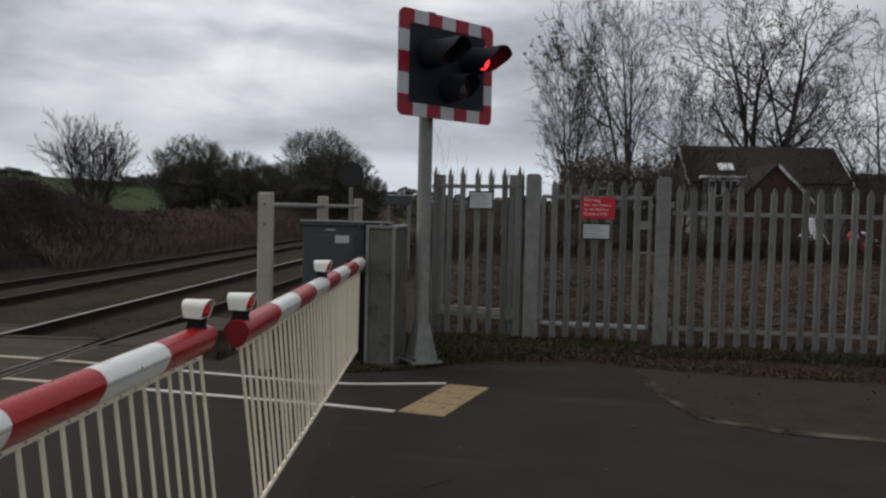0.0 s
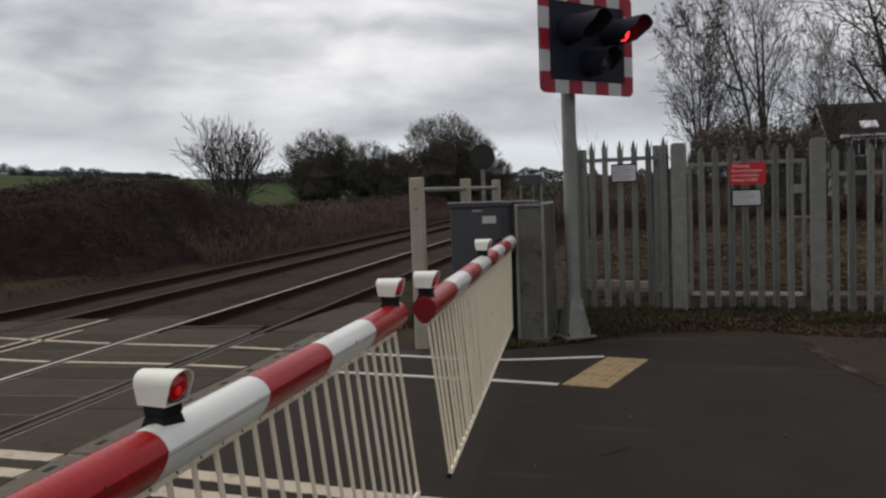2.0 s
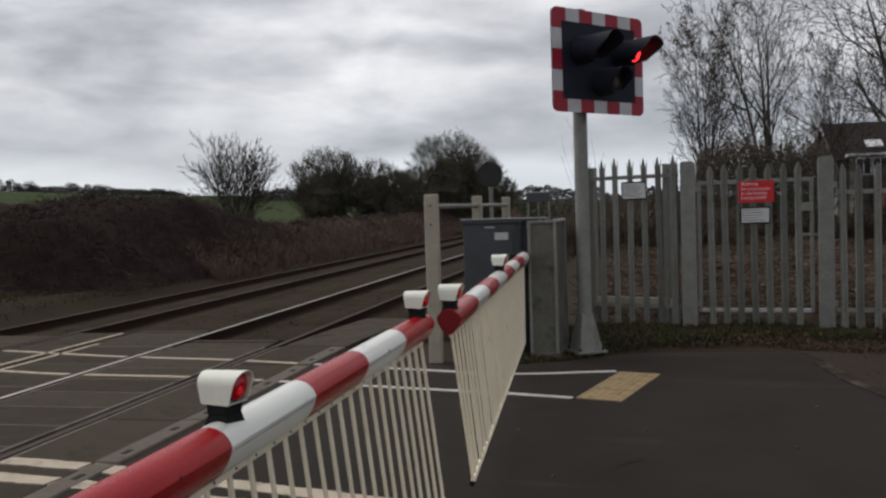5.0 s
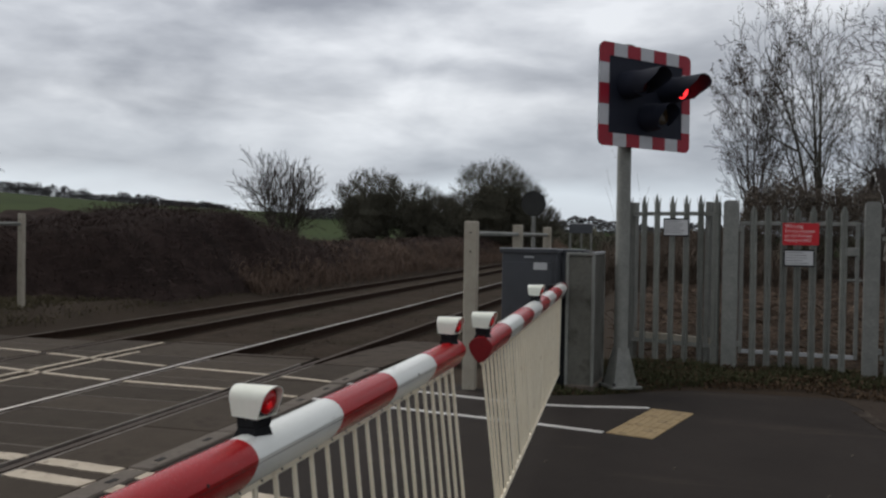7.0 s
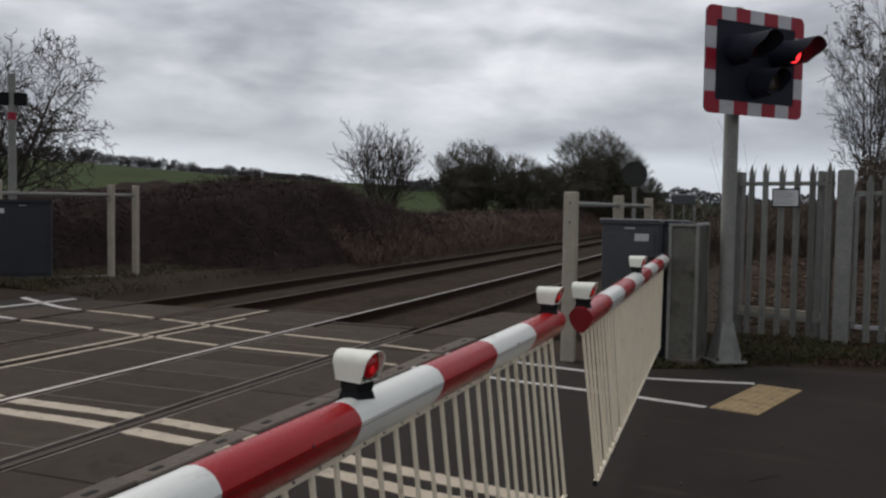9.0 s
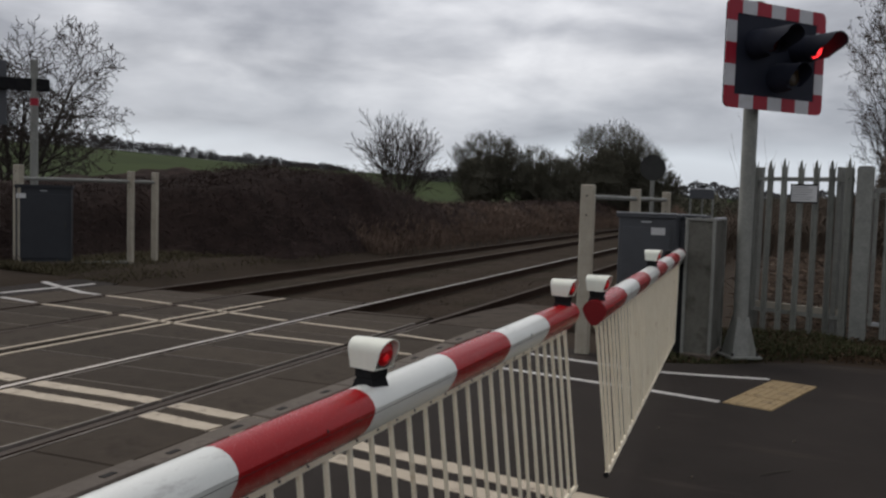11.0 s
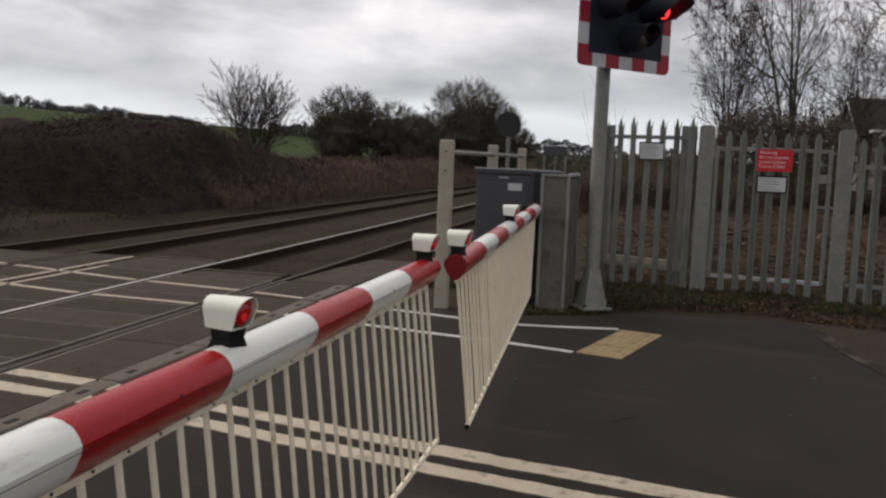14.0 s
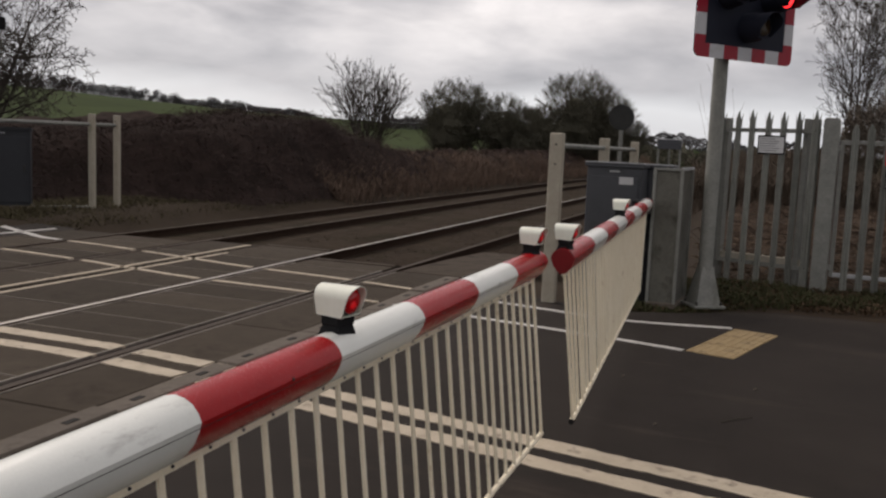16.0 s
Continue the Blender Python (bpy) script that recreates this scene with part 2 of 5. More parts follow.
M_POST = mat("pale_concrete_post", (0.30, 0.265, 0.21), (0.44, 0.405, 0.33), 7, 0.8, bump=0.35, fine=80, stain=(0.20, 0.185, 0.13), stain_scale=4, stain_cover=0.42, stain_stretch=(1, 1, 0.4))
M_CAB = mat("grey_cabinet_paint", (0.060, 0.063, 0.070), (0.084, 0.088, 0.097), 3, 0.5, bump=0.08, stain=(0.052, 0.054, 0.057), stain_scale=2.5, stain_cover=0.42)
M_CABLID = mat("pale_lid_edge", (0.33, 0.34, 0.35), (0.46, 0.47, 0.48), 5, 0.5, bump=0.1)
M_PANEL = mat("weathered_panel", (0.078, 0.077, 0.064), (0.165, 0.158, 0.136), 5, 0.75, bump=0.3, stain=(0.044, 0.043, 0.031), stain_scale=3.5, stain_cover=0.47)
M_SIGNBACK = mat("weathered_sign_back", (0.022, 0.023, 0.022), (0.042, 0.042, 0.039), 4, 0.7, bump=0.1, stain=(0.024, 0.026, 0.022), stain_scale=5)
M_BOARD = mat("black_backboard", (0.011, 0.013, 0.023), (0.018, 0.021, 0.034), 4, 0.6, bump=0.05, spec=0.2)
M_HOOD = mat("black_hood", (0.017, 0.019, 0.028), (0.025, 0.028, 0.039), 6, 0.7, bump=0.05, spec=0.15)
M_SIGNRED = mat("red_border", (0.27, 0.008, 0.022), (0.35, 0.013, 0.032), 4, 0.4, bump=0.04, stain=(0.24, 0.02, 0.025), stain_scale=5)
M_SIGNWHITE = mat("white_border", (0.46, 0.46, 0.48), (0.56, 0.56, 0.58), 4, 0.4, bump=0.04, stain=(0.38, 0.37, 0.36), stain_scale=5)
M_NOTICERED = mat("red_notice", (0.55, 0.022, 0.03), (0.62, 0.03, 0.04), 3, 0.4, bump=0.02)
M_NOTICEWHITE = mat("white_notice", (0.52, 0.52, 0.52), (0.62, 0.62, 0.62), 4, 0.45, bump=0.03, stain=(0.4, 0.4, 0.38), stain_scale=6)
M_INK = mat("dark_print", (0.05, 0.05, 0.055), (0.09, 0.09, 0.095), 20, 0.6, bump=0)
M_PALEINK = mat("pale_print", (0.7, 0.6, 0.6), (0.8, 0.72, 0.7), 20, 0.6, bump=0)
M_BARK = mat("bare_bark", (0.034, 0.028, 0.025), (0.070, 0.060, 0.052), 6, 0.95, bump=0.5, spec=0.1)
M_BARKPALE = mat("lichened_bark", (0.042, 0.039, 0.031), (0.085, 0.078, 0.060), 5, 0.95, bump=0.5, spec=0.1)
M_TWIG = island_mat("fine_twig", (0.055, 0.041, 0.031), (0.100, 0.077, 0.058))
M_HEDGE = island_mat("hedge_twig", (0.062, 0.051, 0.041), (0.122, 0.100, 0.080))
# lightened past plain ivy: distance haze is put into the leaf tone
M_IVY = island_mat("ivy_leaf", (0.056, 0.054, 0.041), (0.120, 0.112, 0.082))
M_BRAMBLE = island_mat("dead_bramble", (0.030, 0.020, 0.0165), (0.066, 0.045, 0.036))
M_CANE = island_mat("bramble_cane", (0.021, 0.0145, 0.0135), (0.068, 0.047, 0.041))
M_REED = island_mat("dry_stem", (0.082, 0.057, 0.044), (0.205, 0.143, 0.106))
M_GRASS = island_mat("verge_grass", (0.026, 0.030, 0.013), (0.070, 0.070, 0.034))
M_VERGEDRY = island_mat("dry_verge_grass", (0.030, 0.026, 0.014), (0.105, 0.088, 0.050))
M_DEAD = island_mat("dead_leaf", (0.045, 0.029, 0.018), (0.105, 0.070, 0.044))
# neutral grey mixes distance haze into the colour of bare wood
M_WOOD = island_mat("hazed_far_wood", (0.050, 0.048, 0.050), (0.088, 0.085, 0.088))
M_BRICK = mat("house_brick", (0.065, 0.032, 0.024), (0.105, 0.054, 0.040), 8, 0.9, bump=0.3)
M_RENDER = mat("pale_render", (0.10, 0.095, 0.085), (0.16, 0.15, 0.135), 3, 0.85, bump=0.2)
M_ROOF = mat("dark_roof_tile", (0.026, 0.021, 0.019), (0.048, 0.040, 0.036), 3, 0.95, bump=0.4, vary=0.15, spec=0.1)
M_GLASS = mat("window_glass", (0.02, 0.022, 0.025), (0.03, 0.033, 0.036), 1, 0.06, rough2=0.1, bump=0)
M_UPVC = mat("white_frame", (0.6, 0.6, 0.6), (0.72, 0.72, 0.72), 4, 0.45, bump=0.02)
M_CARWHITE = mat("white_car_paint", (0.55, 0.57, 0.6), (0.65, 0.66, 0.68), 2, 0.25, bump=0, coat=0.5)
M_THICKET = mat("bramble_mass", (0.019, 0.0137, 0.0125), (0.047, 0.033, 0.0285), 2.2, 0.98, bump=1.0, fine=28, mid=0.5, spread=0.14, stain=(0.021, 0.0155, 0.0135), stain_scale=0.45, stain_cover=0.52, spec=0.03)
M_SCRUB = island_mat("brown_dead_scrub", (0.095, 0.069, 0.051), (0.205, 0.150, 0.110))
# darker copy of the grey cabinet paint, with shade put into its colour
M_CABSHADE = mat("shaded_cabinet_paint", (0.030, 0.032, 0.037), (0.042, 0.045, 0.050), 3, 0.6, bump=0.08, spec=0.15)
M_FARLIT = glow("small_red_signal", (0.4, 0.02, 0.02), (1.0, 0.04, 0.03), 0.5)
M_JOINT = mat("worn_panel_joint", (0.10, 0.086, 0.072), (0.20, 0.175, 0.15), 9, 0.9, bump=0.3, spec=0.1)
M_LIP = mat("worn_steel_lip", (0.13, 0.112, 0.095), (0.25, 0.22, 0.19), 6, 0.6, metal=0.2, bump=0.2, stain=(0.06, 0.045, 0.034), stain_scale=3, stain_cover=0.46, stain_stretch=(1, 0.3, 1))
M_TYRE = mat("tyre", (0.012, 0.012, 0.012), (0.02, 0.02, 0.02), 20, 0.85)

# ---- mesh helpers ----


class Mesh:
    """Vertices and faces of one part."""

    def __init__(self):
        self.v, self.f = [], []

    def add(self, verts, faces):
        n = len(self.v)
        self.v.extend(tuple(p) for p in verts)
        self.f.extend(tuple(i + n for i in f) for f in faces)
        return self

    def box(self, c, s, b=0.0, m=None):
        h = [a / 2 for a in s]
        b = min(b, min(h) * 0.9)
        if b <= 0:
            vs = [(c[0] + x * h[0], c[1] + y * h[1], c[2] + z * h[2]) for x in (-1, 1) for y in (-1, 1) for z in (-1, 1)]
            fs = [(0, 1, 3, 2), (4, 6, 7, 5), (0, 4, 5, 1), (2, 3, 7, 6), (0, 2, 6, 4), (1, 5, 7, 3)]
        else:
            key, vs = {}, []
            for sx in (-1, 1):
                for sy in (-1, 1):
                    for sz in (-1, 1):
                        for i in range(3):
                            q = [sx * h[0], sy * h[1], sz * h[2]]
                            for j in range(3):
                                if j != i:
                                    q[j] -= math.copysign(b, q[j])
                            key[i, sx, sy, sz] = len(vs)
                            vs.append([c[k] + q[k] for k in range(3)])
            fs = []
            for i in range(3):
                j, k = (i + 1) % 3, (i + 2) % 3
                for s1 in (-1, 1):
                    loop = []
                    for a, bb in ((-1, -1), (1, -1), (1, 1), (-1, 1)):
                        q = [0, 0, 0]; q[i], q[j], q[k] = s1, a, bb
                        loop.append(key[(i, *q)])
                    fs.append(tuple(loop if s1 > 0 else loop[::-1]))
                    for s2 in (-1, 1):
                        loop = []
                        for ax, e in ((i, -1), (i, 1), (j, 1), (j, -1)):
                            q = [0, 0, 0]; q[i], q[j], q[k] = s1, s2, e
                            loop.append(key[(ax, *q)])
                        fs.append(tuple(loop if s1 * s2 < 0 else loop[::-1]))
            for sx in (-1, 1):
                for sy in (-1, 1):
                    for sz in (-1, 1):
                        loop = [key[i, sx, sy, sz] for i in range(3)]
                        fs.append(tuple(loop if sx * sy * sz > 0 else loop[::-1]))
        if m is not None:
            vs = [m @ Vector(p) for p in vs]
        return self.add(vs, fs)

    def tube(self, pts, radii, n=8, cap=True):
        pts = [Vector(p) for p in pts]
        rings, up = [], Vector((0.31, 0.17, 0.93))
        for i, p in enumerate(pts):
            d = (pts[min(i + 1, len(pts) - 1)] - pts[max(i - 1, 0)]).normalized()
            a = d.cross(up)
            a = a.normalized() if a.length > 1e-3 else d.orthogonal().normalized()
            b = d.cross(a)
            r = radii[i] if hasattr(radii, "__len__") else radii
            rings.append([p + (a * math.cos(t) + b * math.sin(t)) * r for t in (2 * math.pi * k / n for k in range(n))])
        fs = [(i * n + k, i * n + (k + 1) % n, (i + 1) * n + (k + 1) % n, (i + 1) * n + k) for i in range(len(pts) - 1) for k in range(n)]
        if cap:
            fs += [tuple(range(n))[::-1], tuple(range((len(pts) - 1) * n, len(pts) * n))]
        return self.add([p for r in rings for p in r], fs)

    def prism(self, outline, y0, y1, m=None):
        """An outline in x, z drawn along y."""
        n = len(outline)
        vs = [(x, y0, z) for x, z in outline] + [(x, y1, z) for x, z in outline]
        fs = [(i, (i + 1) % n, n + (i + 1) % n, n + i) for i in range(n)] + [tuple(range(n))[::-1], tuple(range(n, 2 * n))]
        if m is not None:
            vs = [m @ Vector(p) for p in vs]
        return self.add(vs, fs)

    def slab(self, outline, z0, z1):
        """An outline in x, y drawn upwards."""
        n = len(outline)
        vs = [(x, y, z0) for x, y in outline] + [(x, y, z1) for x, y in outline]
        fs = [(i, (i + 1) % n, n + (i + 1) % n, n + i) for i in range(n)] + [tuple(range(n))[::-1], tuple(range(n, 2 * n))]
        return self.add(vs, fs)


def to_mesh(name, src, material, smooth=35):
    me = bpy.data.meshes.new(name)
    me.from_pydata(src.v, [], src.f)
    me.validate()
    if smooth:
        bm = bmesh.new()
        bm.from_mesh(me)
        bmesh.ops.recalc_face_normals(bm, faces=bm.faces)
        bm.to_mesh(me)
        bm.free()
        me.shade_smooth()
        me.set_sharp_from_angle(angle=radians(smooth))
    me.materials.append(material)
    me.update()
    return me


def thing(name, at, label, category, group="", kind=""):
    ob = new(name)
    ob.matrix_basis = at if isinstance(at, Matrix) else pose(*at)
    return tagged(ob, label, category, group, kind)


def part(name, src, material, parent=None, label="", at=None, smooth=35):
    me = src if isinstance(src, bpy.types.Mesh) else to_mesh(name, src, material, smooth)
    ob = new(name, me)
    ob.parent = parent
    if at is not None:
        ob.matrix_basis = at
    return tagged(ob, label) if label else ob


def solo(name, src, material, label, category, kind="", group="", at=None, smooth=35):
    ob = part(name, src, material, None, "", at, smooth)
    return tagged(ob, label, category, group, kind)


def lettering(name, words, size, material, parent, at, label=""):
    cu = bpy.data.curves.new(name, "FONT")
    cu.body, cu.size, cu.extrude, cu.align_x = words, size, 0.0006, "LEFT"
    tmp = bpy.data.objects.new(name, cu)
    scene.collection.objects.link(tmp)
    me = bpy.data.meshes.new_from_object(tmp.evaluated_get(bpy.context.evaluated_depsgraph_get()))
    bpy.data.objects.remove(tmp)
    me.materials.clear(); me.materials.append(material)
    return part(name, me, material, parent, label, at)


def rnd(a, b):
    return random.uniform(a, b)


def smooth01(a, b, t):
    t = min(1, max(0, (t - a) / (b - a)))
    return t * t * (3 - 2 * t)


def lerp_table(table, t):
    for (a, va), (b, vb) in zip(table, table[1:]):
        if t <= b:
            return va + (vb - va) * max(0, min(1, (t - a) / (b - a)))
    return table[-1][1]

# ---- ground ----
RAILS = (-3.28, -4.73, -6.90, -8.41)
EYE0 = (1.1, -4.1)
CREST = [(-90, 2.6), (-46, 2.35), (-40, 1.95), (-36, 1.62), (-28, 1.35), (-20, 1.15), (-10, 0.55), (0, 0.25), (40, 0.3), (90, 0.5)]


def gz(x, y):
    """Height of the open ground."""
    z = -0.04
    z += 0.07 * smooth01(5.4, 6.0, y) * smooth01(-0.9, 0.1, x)
    track = smooth01(-10.2, -9.5, x) * (1 - smooth01(-2.4, -1.5, x))
    z -= 0.34 * track
    z += 0.12 * smooth01(-10.0, -10.8, x) if x < -10.0 else 0
    dx, dy = x - EYE0[0], y - EYE0[1]
    dist, az = math.hypot(dx, dy), math.degrees(math.atan2(dx, dy))
    if dist > 60 and abs(az) < 100:
        z += (lerp_table(CREST, az) * math.pi / 180 * 430 + 1.0) * smooth01(70, 430, dist) * (0.25 + 0.75 * smooth01(60, 430, dist))
    z += 0.5 * smooth01(29, 38, y) * smooth01(0.5, 3, x) * (1 - smooth01(60, 90, dist))
    if not (-10 < x < 8 and y < 7):
        z += 0.05 * noise.noise((x * 0.4, y * 0.4, 0.3)) + 0.03 * noise.noise((x * 1.3, y * 1.3, 2.3))
    return z


def axis(lo, hi, fine_lo, fine_hi, step):
    a = [fine_lo + step * i for i in range(int((fine_hi - fine_lo) / step) + 1)]
    s, p = step, a[-1]
    while p < hi:
        s *= 1.16; p += s; a.append(min(p, hi))
    s, p = step, a[0]
    while p > lo:
        s *= 1.16; p -= s; a.insert(0, max(p, lo))
    return a


def build_ground():
    xs, ys = axis(-2600, 2600, -16, 9, 0.6), axis(-2600, 2600, -8, 16, 0.6)
    vs = [(x, y, gz(x, y)) for y in ys for x in xs]
    n = len(xs)
    fs = [(j * n + i, j * n + i + 1, (j + 1) * n + i + 1, (j + 1) * n + i) for j in range(len(ys) - 1) for i in range(n - 1)]
    g = Mesh().add(vs, fs)
    ob = solo("ground", g, M_EARTH, "rough brown earth and dead grass rising to a green pasture hill", "ground", "structure", smooth=180)
    ob.data.materials.append(M_FIELD)
    for p in ob.data.polygons:
        x, y, _ = p.center
        if math.hypot(x, y) > 75:
            p.material_index = 1


build_ground()

# approach road, one slab of asphalt with worn edges
road_edge = [(-2.30, -14), (-2.30, 5.35), (-1.3, 5.25), (-0.4, 4.75), (0.3, 5.05), (0.9, 5.45), (1.6, 5.85), (2.3, 6.0), (2.75, 5.85), (2.9, 5.2), (2.95, 4.2),
             (3.1, 3.45), (3.6, 3.15), (4.6, 2.95), (8, 2.4), (60, -7), (60, -24)]
solo("road", Mesh().slab(road_edge, -0.3, 0.0), M_ASPHALT, "dark worn asphalt approach road with brownish tyre bands", "road", "structure")
far_road = [(-9.35, -14), (-60, -5), (-60, 17), (-16, 9.5), (-12.3, 7.85), (-9.35, 7.25)]
solo("road_beyond", Mesh().slab(far_road[::-1], -0.3, -0.004), M_ASPHALT, "dark asphalt road beyond the tracks", "road", "structure")
g_edge = [(2.62, 6.1), (2.8, 5.2), (2.85, 4.2), (3.0, 3.4), (3.5, 3.08), (4.6, 2.85), (8, 2.3), (16, 1.1), (16, 6.6), (4, 6.7)]
g_line = []
for (xa, ya), (xb, yb) in zip(g_edge, g_edge[1:] + g_edge[:1]):
    for k in range(14):
        f = k / 14
        gx, gy = xa + (xb - xa) * f, ya + (yb - ya) * f
        g_line.append((gx + 0.12 * noise.noise((gx * 3, gy * 3, 0)), gy + 0.12 * noise.noise((gx * 3, gy * 3, 7))))
solo("gravel_patch", Mesh().slab(g_line, -0.2, 0.004), M_GRAVEL, "brown gravel and dirt patch beside the road", "gravel", "structure")

# ---- crossing deck: panels in rows between and beside the rails ----
deck = thing("crossing_deck", (0, 0, 0), "dark grey rubber and concrete level crossing panels", "crossing deck", kind="structure")
part("bed", Mesh().box((-5.8, -3.9, -0.24), (7.06, 19.6, 0.30)), M_SEAM, deck, "dark recessed bed under the panels")


def panel_row(x0, x1, y_end, pitch, phase, y_start=-13.4):
    w = x1 - x0
    first = y_end - phase
    ys = [y_end]
    while first > y_start:
        ys.append(first); first -= pitch
    shared, joint = {}, {}
    for a, b in zip(ys, ys[1:]):
        d = round(a - b, 3)
        if d not in shared:
            shared[d] = to_mesh("panel", Mesh().box((0, 0, -0.05), (w - 0.012, d - 0.016, 0.1), 0.008), M_DECK)
        if d > 0.3 and (w > 0.7):
            part("joint", joint.setdefault(w, to_mesh("joint", Mesh().box((0, 0, -0.03), (w - 0.03, 0.017, 0.066)), M_JOINT)), M_JOINT, deck, at=pose((x0 + x1) / 2, b, rnd(-0.002, 0.001)))
        part("panel", shared[d], M_DECK, deck, at=pose((x0 + x1) / 2, (a + b) / 2, rnd(-0.004, 0.002), rnd(-0.1, 0.1), rnd(-0.1, 0.1), 0))


HEAD, FLANGE = 0.036, 0.076
panel_row(-3.28 + HEAD + 0.052, -2.52, 6.02, 1.25, 1.22)
panel_row(RAILS[1] + HEAD + FLANGE, RAILS[0] - HEAD - FLANGE, 6.35, 0.62, 0.57)
panel_row(-5.93, RAILS[1] - HEAD - 0.02, 7.25, 1.25, 1.25)
panel_row(RAILS[2] + HEAD + 0.02, -5.97, 7.25, 1.25, 1.25)
panel_row(RAILS[3] + HEAD + FLANGE, RAILS[2] - HEAD - FLANGE, 7.0, 0.62, 0.6)
panel_row(-9.34, RAILS[3] - HEAD - 0.02, 7.1, 1.25, 1.2)

# worn steel lips beside the near track's rails
for lx in (RAILS[0] + HEAD + 0.048, RAILS[0] - HEAD - FLANGE + 0.004, RAILS[1] + HEAD + FLANGE - 0.004):
    part("flange_lip", Mesh().box((lx, -3.65, -0.020), (0.020, 19.2, 0.048), 0.003), M_LIP, deck, "pale worn steel edge lip")

# kerb strip with lifting slots along the deck
kerb = thing("edge_kerb", (0, 0, 0), "pale worn concrete edge beam with lifting slots", "kerb", kind="structure")
kb = to_mesh("kerb_block", Mesh().box((0, 0, -0.06), (0.185, 1.18, 0.15), 0.012), M_KERB)
slot = to_mesh("slot", Mesh().box((0, 0, 0), (0.045, 0.10, 0.006), 0.002), M_SEAM)
y = 5.9
while y > -12:
    b = part("kerb_block", kb, M_KERB, kerb, at=pose(-2.413, y - 0.6, rnd(-0.008, 0.012), rnd(-0.3, 0.3), rnd(-0.6, 0.6), rnd(-0.4, 0.4)))
    for dy in (-0.35, 0.3):
        part("slot", slot, M_SEAM, b, at=pose(0.01, dy, 0.0165))
    y -= 1.2

# ---- tracks ----
RAIL_SECTION = [(-0.036, -0.003), (-0.033, 0), (0.033, 0), (0.036, -0.003), (0.036, -0.030), (0.012, -0.044), (0.010, -0.125), (0.07, -0.143), (0.07, -0.155),
                (-0.07, -0.155), (-0.07, -0.143), (-0.010, -0.125), (-0.012, -0.044), (-0.036, -0.030)]


def rail(x, head):
    r = thing("rail", (x, 0, 0), "rust-brown steel running rail with a worn bright head" if head is M_RAILTOP else "rust-brown steel running rail with a dull head", "rail", "running rails")
    part("web", Mesh().prism(RAIL_SECTION, -60, 420), M_RUST, r, "rusty rail side and foot")
    part("head_surface", Mesh().box((0.004, 180, 0.0006), (0.06, 480, 0.0012)), head, r, "polished running band")


for x, h in zip(RAILS, (M_RAILDULL, M_RAILTOP, M_RAILDULL, M_RAILDULL)):
    rail(x, h)

bed = Mesh()
bed.prism([(-9.9, -0.42), (-9.4, -0.25), (-8.9, -0.13), (-6.4, -0.13), (-5.8, -0.12), (-5.2, -0.13), (-2.85, -0.13), (-2.3, -0.17), (-1.7, -0.36)], 6.0, 420)
solo("ballast_bed", bed, M_BALLAST, "dark brown dirty ballast shoulder under the tracks", "ballast", "structure")
stones = Mesh()
for i in range(22000):
    y = 5.9 + 30 * random.random() ** 1.8
    x = rnd(-9.6, -1.9)
    z = (-0.135 if -8.9 < x < -2.85 else -0.135 - 0.16 * max(-8.9 - x, x + 2.85)) + 0.025 * noise.noise((x * 1.3, y * 0.8, 6))
    if min(abs(x - r) for r in RAILS) < 0.06:
        continue
    s = rnd(0.016, 0.042)
    a = [Vector((rnd(-1, 1), rnd(-1, 1), rnd(-0.15, 0.3))) * s for _ in range(4)]
    c = Vector((x, y, z + rnd(0.002, 0.012)))
    stones.add([c + a[0], c + a[1], c + a[2], c + a[3]], [(0, 1, 2), (0, 3, 1), (1, 3, 2), (2, 3, 0)])
solo("ballast_stones", stones, M_STONE, "loose dirty brown ballast stones between the sleepers", "ballast", "stuff", smooth=0)

slp = to_mesh("sleeper", Mesh().box((0, 0, -0.10), (2.5, 0.25, 0.2), 0.02), M_SLEEPER)
chair_me = to_mesh("rail_chair", Mesh().box((0, 0, 0.012), (0.30, 0.15, 0.03), 0.01), M_RUST)
for side, cx in (("near", (RAILS[0] + RAILS[1]) / 2), ("far", (RAILS[2] + RAILS[3]) / 2)):
    grid = thing("sleeper_row", (cx, 0, -0.157), "row of dirt-stained concrete sleepers in ballast", "sleepers", "sleeper rows")
    for i in range(60):
        s = part("sleeper", slp, M_SLEEPER, grid, at=pose(0, 6.75 + 0.66 * i, rnd(-0.01, 0.006), 0, 0, rnd(-0.6, 0.6)))
        if i < 24:
            for dx in (-0.725, 0.725):
                part("rail_chair", chair_me, M_RUST, s, at=pose(dx, 0, -0.012))

# sloping end boards where the deck drops to the ballast
for x0, x1, y0, run, drop in ((-3.16, -2.35, 6.05, 3.4, 0.10), (-4.60, -3.42, 6.40, 0.7, 0.13), (-5.90, -4.85, 7.30, 0.7, 0.13)):
    m = Mesh().prism([(0, 0.0), (0.10, 0.004), (run * 0.5, -drop * 0.35), (run, -drop), (run, -0.30), (0, -0.30)], 0, x1 - x0)
    solo("deck_end_ramp", m, M_RAMP, "worn grey concrete ramp at the end of the deck", "ramp", "", "deck ramps", at=pose(x1, y0, 0.0, 0, 0, 90))

# ---- road markings ----
marks = thing("road_markings", (0, 0, 0), "worn white lines painted across the road and deck", "road marking", kind="structure")


